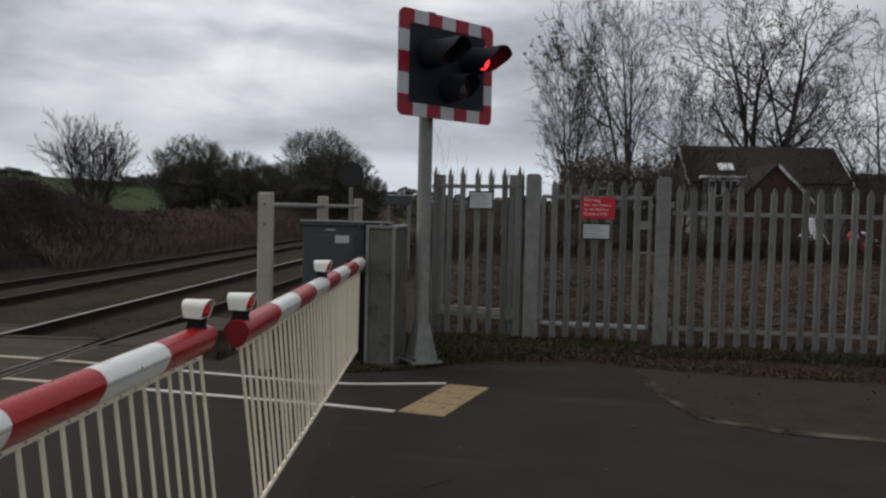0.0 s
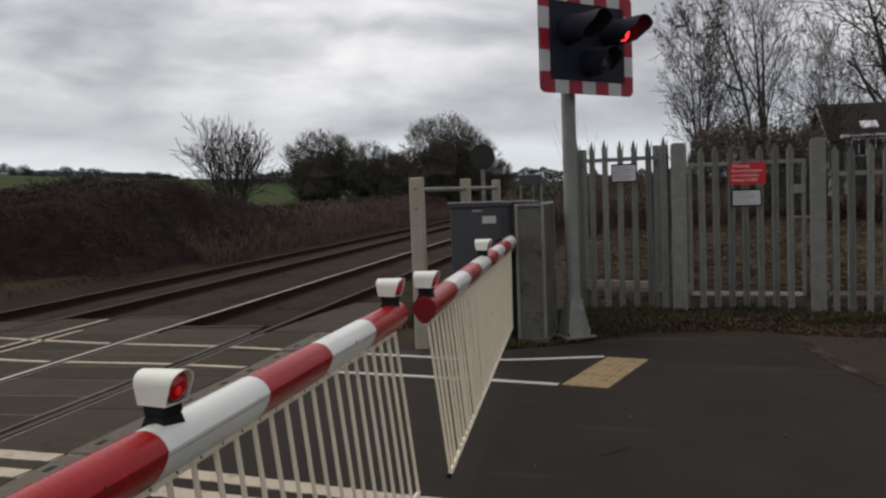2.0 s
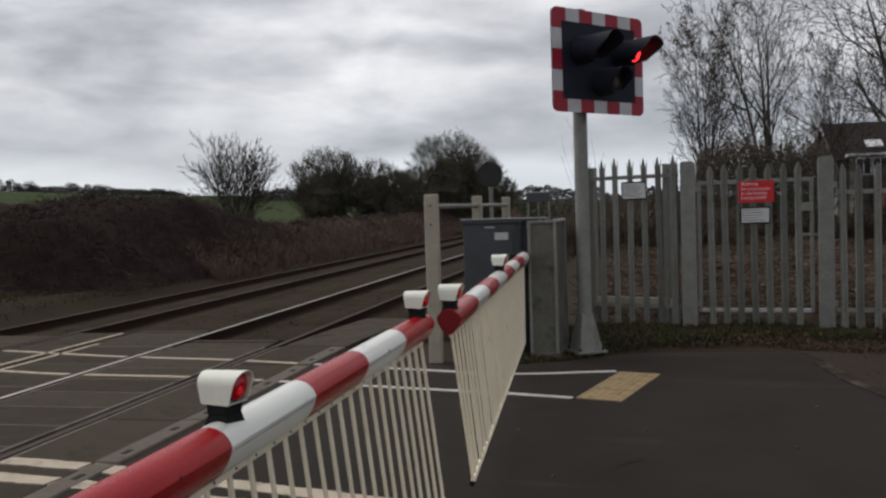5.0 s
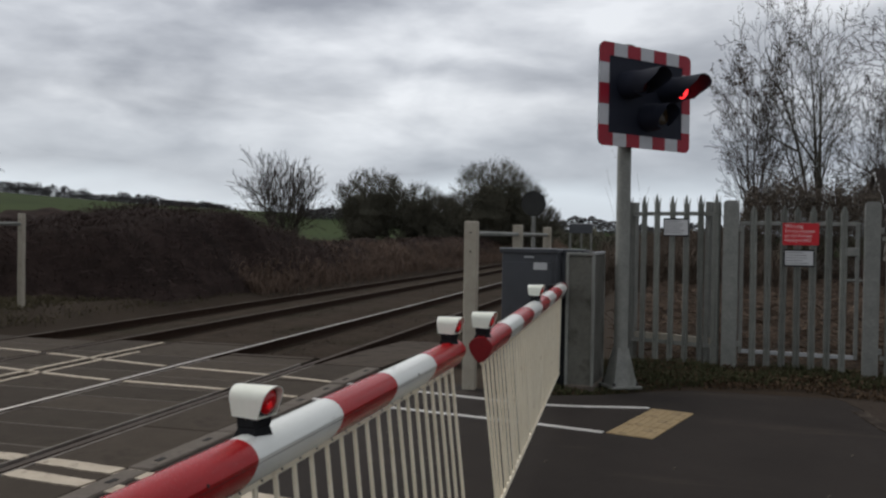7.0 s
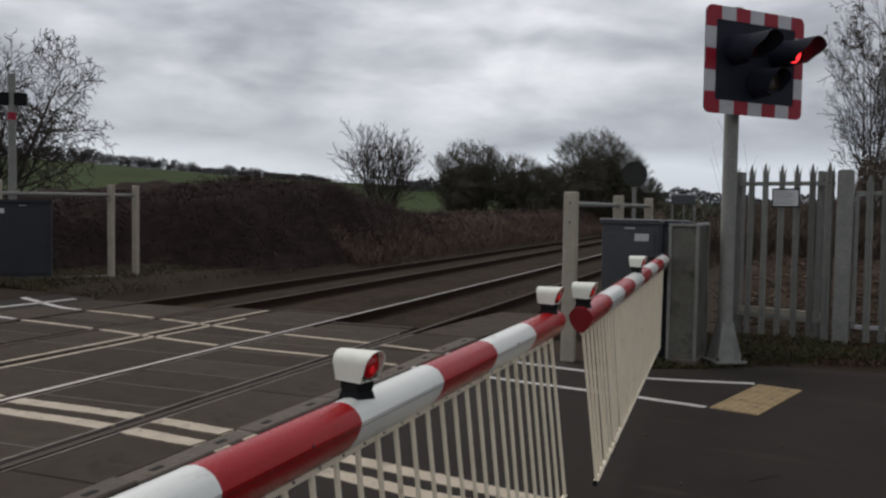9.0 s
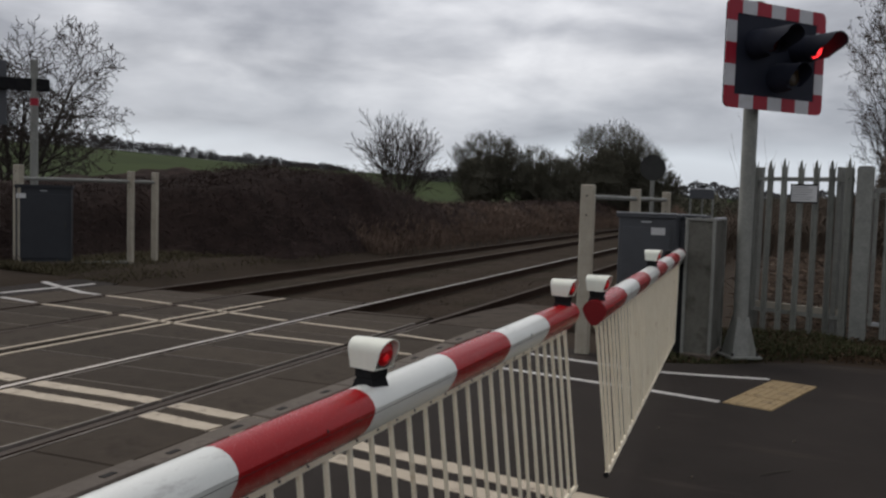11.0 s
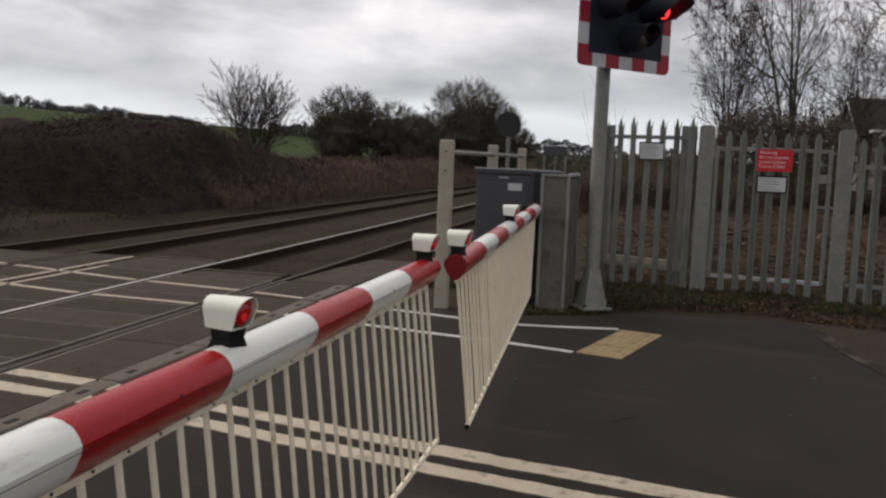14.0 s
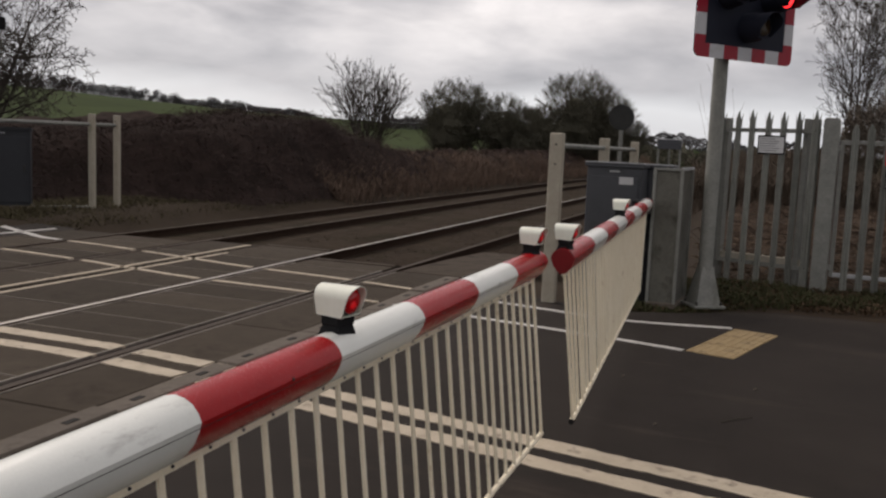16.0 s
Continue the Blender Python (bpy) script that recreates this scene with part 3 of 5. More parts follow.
def stroke(pts, width, material=M_LINE, z=0.005, parent=None, name="line"):
    m = Mesh()
    pts = [Vector(p) for p in pts]
    dense = [pts[0]]
    for a, b in zip(pts, pts[1:]):
        k = max(1, int((b - a).length / 0.04))
        dense += [a.lerp(b, (i + 1) / k) for i in range(k)]
    vs, fs = [], []
    for i, p in enumerate(dense):
        d = (dense[min(i + 1, len(dense) - 1)] - dense[max(i - 1, 0)]).normalized()
        nrm = Vector((-d.y, d.x)) * width / 2
        for s in (1, -1):
            q = p + nrm * s * (1 + 0.16 * noise.noise((p.x * 4 + s * 9, p.y * 4, 1.7)) + 0.16 * noise.noise((p.x * 17 + s * 9, p.y * 17, 4.7)))
            vs += [(q.x, q.y, z), (q.x, q.y, z - 0.02)]
    for i in range(len(dense) - 1):
        a, b = i * 4, (i + 1) * 4
        fs += [(a, b, b + 2, a + 2), (a + 1, b + 1, b, a), (a + 2, b + 2, b + 3, a + 3)]
    fs += [(0, 2, 3, 1), tuple(len(vs) - 4 + k for k in (0, 1, 3, 2))]
    part(name, m.add(vs, fs), material, parent or marks)


def gaps(x0, x1):
    """Stretches of x between x0 and x1 that miss the rail gaps."""
    cuts = [(r - 0.10, r + 0.10) for r in sorted(RAILS)] + [(-5.97, -5.93), (-2.53, -2.50)]
    cuts.sort()
    a, out = x0, []
    for c0, c1 in cuts:
        if c0 > a and c0 < x1:
            out.append((a, c0))
        if c1 > a:
            a = max(a, c1)
    if a < x1:
        out.append((a, x1))
    return out


def path_y(table, x):
    return lerp_table(table, x)


FOOT_A = [(-15, 8.9), (-12, 7.5), (-8.9, 6.0), (-7.2, 5.75), (-5.0, 5.25), (-3.4, 5.05), (-2.3, 4.80), (-0.2, 4.32), (0.2, 4.37), (0.88, 4.52)]
FOOT_B = [(-9.3, 4.95), (-8.4, 4.75), (-7.1, 4.58), (-5.0, 4.16), (-3.4, 4.06), (-2.3, 3.88), (-0.1, 3.46), (0.53, 3.31)]
MID_A = [(-9.3, 1.95), (-4.75, 1.17), (-3.5, 1.15), (-2.5, 1.04), (0, 0.50), (1.2, 0.28), (6, -0.6), (20, -3.2)]
MID_B = [(-9.3, 1.63), (-4.75, 0.87), (-3.5, 0.84), (-2.5, 0.72), (0, 0.22), (0.9, 0.05), (6, -0.86), (20, -3.45)]
for table, width, x1, fresh in ((FOOT_A, 0.075, 0.86, -0.3), (FOOT_B, 0.075, 0.52, -0.3), (MID_A, 0.15, 20, 99), (MID_B, 0.15, 20, 99)):
    for a, b in gaps(table[0][0], x1):
        k = max(2, int((b - a) / 0.3))
        pts = [(a + (b - a) * i / k, path_y(table, a + (b - a) * i / k)) for i in range(k + 1)]
        stroke(pts, 0.11 if b < -8.5 and table is FOOT_A else width, M_LINE_NEW if (a > -2.6 and width < 0.1) or b < -8.5 else M_LINE)
stroke([(-9.72, 5.3), (-9.60, 7.0)], 0.09, M_LINE_NEW)
stroke([(-6.07, 0.6), (-6.07, 7.15)], 0.055)
stroke([(-5.83, 0.9), (-5.83, 6.2)], 0.055)

# broken pale edging where the asphalt meets the gravel
edging = thing("road_edging", (0, 0, 0), "broken pale worn concrete edging between asphalt and gravel", "road edging", kind="structure")
RIM = [(2.80, 5.0), (2.88, 4.2), (3.05, 3.42), (3.55, 3.10), (4.6, 2.88), (6.2, 2.60), (8, 2.32), (16, 1.1)]
for (xa, ya), (xb, yb) in zip(RIM, RIM[1:]):
    stroke([(xa, ya), (xb, yb)], 0.13, M_EDGING, 0.009, edging, "edging_strip")

# buff tactile slab paving
tact = thing("tactile_paving", (0, 0, 0), "worn buff yellow tactile paving slabs set in the asphalt", "tactile paving")
tl, tt, tr = Vector((0.547, 3.304)), Vector((0.897, 4.507)), Vector((1.276, 4.384))
ang = math.degrees(math.atan2((tt - tl).y, (tt - tl).x))
slab_me = Mesh().box((0, 0, 0), (0.396, 0.396, 0.05), 0.004)
for i in range(6):
    for j in range(6):
        slab_me.tube([((i - 2.5) * 0.066, (j - 2.5) * 0.066, 0.022), ((i - 2.5) * 0.066, (j - 2.5) * 0.066, 0.030)], [0.0135, 0.009], 6)
slab_me = to_mesh("paving_slab", slab_me, M_TACTILE)
u, v = (tt - tl).normalized(), (tr - tt).normalized()
for i in range(3):
    c = tl + u * (0.2 + 0.415 * i) + v * 0.2
    part("paving_slab", slab_me, M_TACTILE, tact, at=pose(c.x, c.y, -0.018 + rnd(0, 0.003), 0, 0, ang + rnd(-0.5, 0.5)))

# ---- barriers ----
HALF = [(0.0, 0.134), (0.022, 0.130), (0.042, 0.120), (0.056, 0.104), (0.064, 0.086), (0.060, 0.066), (0.048, 0.040), (0.032, 0.018), (0.016, 0.003), (0.010, 0.0)]
BOOM = HALF + [(-x, z) for x, z in HALF[:0:-1]]


def boom_lamp(parent, y, z):
    lamp = Mesh()
    n, half, w = 12, 0.064, 0.052
    ring = []
    for k in range(n + 1):
        t = math.pi * k / n
        ring.append((math.cos(t) * w, 0.058 + math.sin(t) * 0.042))
    outer = [(w - 0.004, 0.0)] + ring + [(-w + 0.004, 0.0)]
    m = len(outer)
    # the visor reaches forward at the top and is cut back below, the rear slants in towards the foot
    back, fore = (lambda b: -half + 0.012 - 0.014 * b / 0.1), (lambda b: half - 0.016 + 0.036 * b / 0.1)
    vs = [(back(b), a * 0.92, b * 0.94 + 0.002) for a, b in outer] + [(fore(b), a, b) for a, b in outer]
    inn = [(a * 0.9, 0.006 + b * 0.91) for a, b in outer]
    vs += [(fore(b), a, b) for a, b in inn] + [(0.02, a * 0.95, b) for a, b in inn]
    fs = [(i, (i + 1) % m, m + (i + 1) % m, m + i) for i in range(m)]
    fs += [(m + i, m + (i + 1) % m, 2 * m + (i + 1) % m, 2 * m + i) for i in range(m)]
    fs += [(2 * m + i, 2 * m + (i + 1) % m, 3 * m + (i + 1) % m, 3 * m + i) for i in range(m)]
    fs += [tuple(range(m))[::-1]]
    body = part("lamp", lamp.add(vs, fs), M_LAMPW, parent, "white hooded boom lamp with a red lens", at=pose(0, y, z + 0.047, 0, 0, -11) @ Matrix.Scale(0.86, 4))
    lens = Mesh()
    rings = [(0.050, 0.0455), (0.060, 0.036), (0.067, 0.018)]
    pts, fc, q = [], [], 18
    for x, r in rings:
        pts += [(x, math.cos(2 * math.pi * k / q) * r, 0.052 + math.sin(2 * math.pi * k / q) * r * 0.95) for k in range(q)]
    for i in range(2):
        fc += [(i * q + k, i * q + (k + 1) % q, (i + 1) * q + (k + 1) % q, (i + 1) * q + k) for k in range(q)]
    fc += [tuple(range(2 * q, 3 * q)), tuple(range(q))[::-1]]
    part("lens", lens.add(pts, fc), M_REDLENS, body, "dark red domed lens")
    # bright, faintly glowing disc stands in for the highlight on the lens
    core = Mesh().tube([(0.063, -0.008, 0.042), (0.0685, -0.008, 0.042)], [0.016, 0.010], 10)
    part("lens_highlight", core, M_LENSGLINT, body, "brighter red spot for the lens highlight")
    part("lamp_rim", Mesh().tube([(0.044, 0, 0.052), (0.0515, 0, 0.052)], 0.0470, 18), M_SCREW, body, "dark grey lens rim")
    br = Mesh().box((0.0, 0, 0.028), (0.075, 0.085, 0.034), 0.006)
    br.add([(-0.046, -0.046, -0.026), (0.040, -0.046, -0.026), (0.040, 0.046, -0.026), (-0.046, 0.046, -0.026), (-0.03, -0.036, 0.018), (0.03, -0.036, 0.018), (0.03, 0.036, 0.018), (-0.03, 0.036, 0.018)],
           [(0, 3, 2, 1), (4, 5, 6, 7), (0, 1, 5, 4), (1, 2, 6, 5), (2, 3, 7, 6), (3, 0, 4, 7)])
    part("lamp_bracket", br, M_BLACK, body, "black rubber lamp mount", at=pose(0, 0, -0.042))


def barrier(name, at, length, first, band, lamps, lean, label, picket0=0.06, pitch=0.126, z=0.965, foot=0.17, lean_end=None, way=1):
    """A skirted boom along y (way: +1 or -1) from its tip; the skirt leans lean metres at the bottom."""
    lean_end = lean if lean_end is None else lean_end
    b = thing(name, at, label, "barrier", "level crossing barriers")
    y, k, edge = 0.0, 0, first
    while y < length:
        e = min(edge, length)
        part("boom_band", Mesh().prism([(x, z + q) for x, q in BOOM], *sorted((way * (y + 0.0008), way * e))), M_RED if k % 2 == 0 else M_WHITE, b, "glossy red boom band" if k % 2 == 0 else "glossy white boom band")
        y, edge, k = e, e + band[min(k, len(band) - 1)], k + 1
    part("end_cap", Mesh().prism([(x * 0.98, z + 0.003 + q * 0.97) for x, q in BOOM], *sorted((-0.006 * way, 0.001 * way))), M_ENDCAP, b, "red boom end cap")
    part("flange", Mesh().box((0, way * (length / 2 + 0.02), z - 0.006), (0.020, length - 0.04, 0.026), 0.003), M_SKIRT, b, "cream skirt hanging strip")
    screw = to_mesh("screw", Mesh().tube([(0.011, 0, 0), (0.0145, 0, 0)], 0.0040, 6), M_SCREW)
    seam = Mesh()
    for s in (1, -1):
        seam.box((s * 0.0609, way * length / 2, z + 0.0735), (0.0022, length - 0.01, 0.0016))
    part("seam", seam, M_SCREW, b, "thin dark boom seam")
    for ry in (0.85, 2.55, 4.2):
        if ry < length:
            part("rivet", Mesh().tube([(0.060, way * ry, z + 0.086), (0.066, way * ry, z + 0.087)], 0.0045, 8), M_SCREW, b)
    n = int((length - picket0) / pitch)
    for i in range(n):
        yy = way * (picket0 + pitch * i)
        f = i / max(1, n - 1)
        ln = lean + (lean_end - lean) * f + rnd(-0.004, 0.004)
        m = Mesh().tube([(0.004, yy, z - 0.01), (0.004 + ln * 0.5, yy + rnd(-0.003, 0.003), (z + foot) / 2), (0.004 + ln, yy, foot + 0.006)], 0.0088, 6)
        part("picket", m, M_SKIRT, b)
        part("screw", screw, M_SCREW, b, at=pose(-0.001, yy + 0.03, z - 0.006))
    y1 = picket0 + pitch * (n - 1)
    m = Mesh().tube([(0.004 + lean, way * (picket0 - 0.02), foot), (0.004 + (lean + lean_end) / 2, way * (picket0 + y1) / 2, foot), (0.004 + lean_end, way * (y1 + 0.02), foot)], 0.013, 8)
    part("bottom_rail", m, M_SKIRT, b, "cream bottom rail of the skirt")
    part("end_stop", Mesh().tube([(0.004 + lean, way * (picket0 - 0.034), foot), (0.004 + lean, way * (picket0 - 0.018), foot)], 0.0145, 8), M_BLACK, b, "black rubber rail end")
    nub = to_mesh("rail_stud", Mesh().tube([(0.011, 0, 0), (0.0155, 0, 0)], 0.0045, 6), M_SCREW)
    for i in range(0, n, 2):
        f = i / max(1, n - 1)
        part("rail_stud", nub, M_SCREW, b, at=pose(0.004 + lean + (lean_end - lean) * f, way * (picket0 + pitch * i), foot))
    for ly in lamps:
        boom_lamp(b, way * ly, z + 0.128)
    return b


BOOM_LABEL = "lowered red and white boom with cream picket skirt, red lamps"
barrier("crossing_barrier", (0.0, 0.22, 0), 9.0, 0.565, (0.565, 0.57, 0.595, 0.612, 0.60), (0.10, 2.20), 0.085, BOOM_LABEL, way=-1)
barrier("crossing_barrier", (0.10, 0.40, 0, 0.5, 0, 2.1), 4.75, 0.72, (0.565,), (0.07, 2.42), 0.085, "lowered red and white boom with dirt-stained cream skirt", lean_end=-0.01)
barrier("crossing_barrier", (-12.55, 7.6, 0.1, 0, 0, 4), 8.0, 0.6, (0.565,), (0.1, 2.3), 0.05, "far white skirted barrier across the road beyond the tracks", way=-1)

# ---- crossing signals ----


def rounded(x0, x1, z0, z1, r, n=6):
    pts = []
    for cx, cz, a in ((x1 - r, z1 - r, 0), (x0 + r, z1 - r, 90), (x0 + r, z0 + r, 180), (x1 - r, z0 + r, 270)):
        pts += [(cx + r * math.cos(radians(a + 90 * k / n)), cz + r * math.sin(radians(a + 90 * k / n))) for k in range(n + 1)]
    return pts


def corner_plate(x0, x1, z0, z1, which, r, y0, y1):
    """A square plate with one rounded corner."""
    pts, n = [], 6
    for name, cx, cz, a in (("tr", x1, z1, 0), ("tl", x0, z1, 90), ("bl", x0, z0, 180), ("br", x1, z0, 270)):
        if name == which:
            ox, oz = cx - r * (1 if "r" in name else -1), cz - r * (1 if "t" in name else -1)
            pts += [(ox + r * math.cos(radians(a + 90 * k / n)), oz + r * math.sin(radians(a + 90 * k / n))) for k in range(n + 1)]
        else:
            pts.append((cx, cz))
    return Mesh().prism(pts, y0, y1)


def hood(length, r):
    """Open visor along -y, cut away below towards its mouth."""
    m, n = Mesh(), 20
    vs, fs = [], []
    for rr in (r, r - 0.006):
        for end in (0, 1):
            for k in range(n + 1):
                t = radians(-50 + 280 * k / n)
                s = math.sin(t)
                reach = length * (0.38 + 0.62 * smooth01(-0.75, 0.45, s)) if end else 0.0
                vs.append((math.cos(t) * rr, -reach, s * rr))
    q = n + 1
    for k in range(n):
        fs += [(k, k + 1, q + k + 1, q + k), (2 * q + k, 3 * q + k, 3 * q + k + 1, 2 * q + k + 1), (q + k, q + k + 1, 3 * q + k + 1, 3 * q + k)]
    for k in (0, n):
        fs.append((k, q + k, 3 * q + k, 2 * q + k))
    return m.add(vs, fs)


def crossing_signal(at, label, lit):
    s = thing("crossing_signal", at, label, "crossing signal", "crossing signals")
    part("pole", Mesh().tube([(0, 0, 0.04), (0, 0, 3.66)], 0.074, 20), M_GALV, s, "grey galvanised signal pole")
    part("pole_cap", Mesh().tube([(0, 0, 3.655), (0, 0, 3.685), (0, 0, 3.695)], [0.087, 0.087, 0.06], 20), M_GALV, s)
    r45 = pose(0, 0, 0, 0, 0, -20)
    base = Mesh().box((0, 0, 0.025), (0.35, 0.35, 0.03), 0.006, r45)
    bp = part("base_plate", base, M_GALV, s, "galvanised base plate")
    for sx in (-0.135, 0.135):
        for sy in (-0.135, 0.135):
            p = r45 @ Vector((sx, sy, 0))
            part("bolt", Mesh().tube([(p.x, p.y, 0.035), (p.x, p.y, 0.075)], 0.014, 6), M_SCREW, bp)
    cone = Mesh().add([(0.135, 0.135, 0.04), (-0.135, 0.135, 0.04), (-0.135, -0.135, 0.04), (0.135, -0.135, 0.04), (0.062, 0.062, 0.44), (-0.062, 0.062, 0.44), (-0.062, -0.062, 0.44), (0.062, -0.062, 0.44)],
                      [(0, 1, 5, 4), (1, 2, 6, 5), (2, 3, 7, 6), (3, 0, 4, 7), (0, 3, 2, 1), (4, 5, 6, 7)])
    cone.v = [tuple(r45 @ Vector(p)) for p in cone.v]
    part("base_stiffener", cone, M_GALV, s, "tapered galvanised foot")
    x0, x1, z0, z1, b, y = -0.585, 0.82, 2.575, 3.64, 0.135, -0.19
    part("backboard", Mesh().prism(rounded(x0 + 0.004, x1 - 0.004, z0 + 0.004, z1 - 0.004, 0.07), y, y + 0.02), M_BOARD, s, "black signal backboard")
    f0, f1 = y - 0.006, y + 0.004
    ws, hs = (x1 - x0) / 7, (z1 - z0) / 5
    for i in range(7):
        for zz, tag in ((z1 - b, "t"), (z0, "b")):
            red = i % 2 == 0
            xa, xb = x0 + ws * i, x0 + ws * (i + 1)
            if i in (0, 6):
                m = corner_plate(xa, xb, zz, zz + b, tag + ("l" if i == 0 else "r"), 0.075, f0, f1)
                part("border_corner", m, M_SIGNRED, s, "red border corner")
                xe = xa if i == 0 else xb - b
                ze = (z1 - hs, z1 - b) if tag == "t" else (z0 + b, z0 + hs)
                part("border_block", Mesh().box((xe + b / 2, (f0 + f1) / 2, sum(ze) / 2), (b, f1 - f0, ze[1] - ze[0])), M_SIGNRED, s)
            else:
                part("border_block", Mesh().box(((xa + xb) / 2, (f0 + f1) / 2, zz + b / 2), (ws - 0.001, f1 - f0, b), 0.001), M_SIGNRED if red else M_SIGNWHITE, s)
    for j in (1, 2, 3):
        for xx in (x0, x1 - b):
            part("border_block", Mesh().box((xx + b / 2, (f0 + f1) / 2, z0 + hs * (j + 0.5)), (b, f1 - f0, hs - 0.001), 0.001), M_SIGNWHITE if j % 2 else M_SIGNRED, s)
    cx = (x0 + x1) / 2
    hd = to_mesh("hood", hood(0.32, 0.132), M_HOOD)
    short = to_mesh("hood", hood(0.16, 0.128), M_BOARD)
    for lx, lz, what in ((cx - 0.30, 3.22, "left"), (cx + 0.32, 3.22, "right"), (cx + 0.02, 2.91, "amber")):
        head = part("lamp_head", Mesh().tube([(lx, y - 0.002, lz), (lx, y - 0.10, lz), (lx, y - 0.20, lz)], [0.15, 0.145, 0.125], 24), M_BOARD, s, "black lamp housing")
        on = what == lit
        mtl = M_REDLIT if on else M_AMBERLENS if what == "amber" else M_DARKLENS
        part("lens", Mesh().tube([(lx, y - 0.199, lz), (lx, y - 0.214, lz), (lx, y - 0.222, lz)], [0.10, 0.09, 0.05], 24), mtl, head, "glowing red lens" if on else "unlit dark lens")
        part("hood", short if what == "amber" else hd, M_BOARD if what == "amber" else M_HOOD, head, "long black visor", at=pose(lx, y - 0.185, lz))
    for zz in (2.75, 3.45):
        part("pole_clamp", Mesh().box((0.0, -0.075, zz), (0.22, 0.15, 0.05), 0.006), M_SCREW, s)
    return s


crossing_signal((0.52, 5.58, 0.0, 0, 0, 50), "red and white bordered black crossing signal on a galvanised pole", "right")
fs_ = thing("crossing_signal", (-12.9, 8.85, 0.1), "crossing signal beyond the tracks seen from behind", "crossing signal", "crossing signals")
part("pole", Mesh().tube([(0, 0, 0), (0, 0, 3.9)], 0.072, 16), M_GALV, fs_, "grey galvanised signal pole")
turned = pose(0, 0, 0, 0, 0, 220)
part("crossarm", Mesh().box((0.45, 0, 3.42), (1.45, 0.12, 0.24), 0.01, turned), M_BLACK, fs_, "black mounting arm")
part("backboard", Mesh().box((1.15, -0.1, 3.25), (1.3, 0.03, 1.25), 0.02, turned), M_CAB, fs_, "grey back of the signal board")
part("marker", Mesh().tube([(0, 0, 3.02), (0, 0, 3.16)], 0.08, 12), M_SIGNRED, fs_, "small red marker band")

# ---- palisade fence, gate and notices ----
GA, GB = Vector((1.675, 7.21)), Vector((3.25, 6.99))
DIR = (GB - GA).normalized()
FYAW = math.degrees(math.atan2(DIR.y, DIR.x))


def pale_mesh(h, kind, z0=0.06):
    prof = [(-0.039, 0.0), (-0.029, -0.014), (-0.014, -0.014), (0.0, -0.004), (0.014, -0.014), (0.029, -0.014), (0.039, 0.0)]
    if kind == "single":
        tops = [h - 0.085, h - 0.055, h - 0.022, h, h - 0.022, h - 0.055, h - 0.085]
    else:
        tops = [h - 0.035, h - 0.13, h - 0.045, h, h - 0.045, h - 0.13, h - 0.035]
    vs = []
    for off in (0.0, 0.005):
        for (x, y), t in zip(prof, tops):
            flare = 1.3 if kind == "triple" and abs(x) > 0.03 else 1.0
            vs += [(x, y + off, z0), (x, y + off, h - 0.16), (x * flare, y + off, t)]
    fs, n = [], len(prof)
    for lay in (0, 1):
        o = lay * n * 3
        for i in range(n - 1):
            for j in (0, 1):
                a = o + i * 3 + j
                fs.append((a, a + 3, a + 4, a + 1))
    for i in range(n - 1):
        a, b = i * 3, n * 3 + i * 3
        fs += [(a + 2, a + 5, b + 5, b + 2), (a, b, b + 3, a + 3)]
    for i in (0, n - 1):
        for j in (0, 1):
            a, b = i * 3 + j, n * 3 + i * 3 + j
            fs.append((a, a + 1, b + 1, b))
    return to_mesh("pale", Mesh().add(vs, fs), M_PALE, 20)


def fence_run(name, origin, yaw, length, top, kind, pitch, start, rails, label, posts=()):
    f = thing(name, (origin[0], origin[1], 0, 0, 0, yaw), label, "fence", "palisade fence runs")
    me = pale_mesh(top, kind)
    bolt = to_mesh("bolt", Mesh().tube([(0, -0.006, 0), (0, -0.014, 0)], 0.008, 6), M_SCREW)
    x = start
    while x < length:
        p = part("pale", me, M_PALE, f, at=pose(x + rnd(-0.004, 0.004), 0, rnd(-0.012, 0.012), rnd(-0.5, 0.5), rnd(-0.45, 0.45), 0))
        for z in rails:
            part("bolt", bolt, M_SCREW, p, at=pose(0, 0, z))
        x += pitch
    for z in rails:
        r = Mesh().prism([(-0.008, z - 0.025), (-0.055, z - 0.025), (-0.055, z - 0.019), (-0.014, z - 0.019), (-0.014, z + 0.025), (-0.008, z + 0.025)], 0, length,
                         pose(0, 0, 0, 0, 0, -90))
        part("rail", r, M_GALV, f, "galvanised angle rail")
    for px in posts:
        part("post", Mesh().box((px, 0.10, top / 2 - 0.1), (0.06, 0.11, top), 0.004), M_GALV, f, "galvanised fence post")
    return f


fence_run("palisade_fence", (0.42, 7.733), -23.0, 1.29, 2.19, "triple", 0.195, 0.066, (0.30, 1.94), "grey galvanised palisade fence with three-pointed pales", (0.1, 1.1))
fence_run("palisade_fence", (GB.x + DIR.x * 0.12, GB.y + DIR.y * 0.12), FYAW, 12.0, 1.99, "single", 0.1755, 0.085, (0.28, 1.66), "weathered grey palisade fence with single-pointed pales", (0.25, 2.75, 5.5, 8.2))


board = Mesh().box((0.64, 0.09, 0.33), (1.2, 0.05, 0.13), 0.006)
part("base_board", board, M_POST, bpy.data.objects["palisade_fence"], "grey concrete board behind the pales")


part("end_post", Mesh().box((1.222, 0.04, 1.03), (0.075, 0.10, 2.10), 0.005), M_PALE, bpy.data.objects["palisade_fence"], "dark galvanised end post")


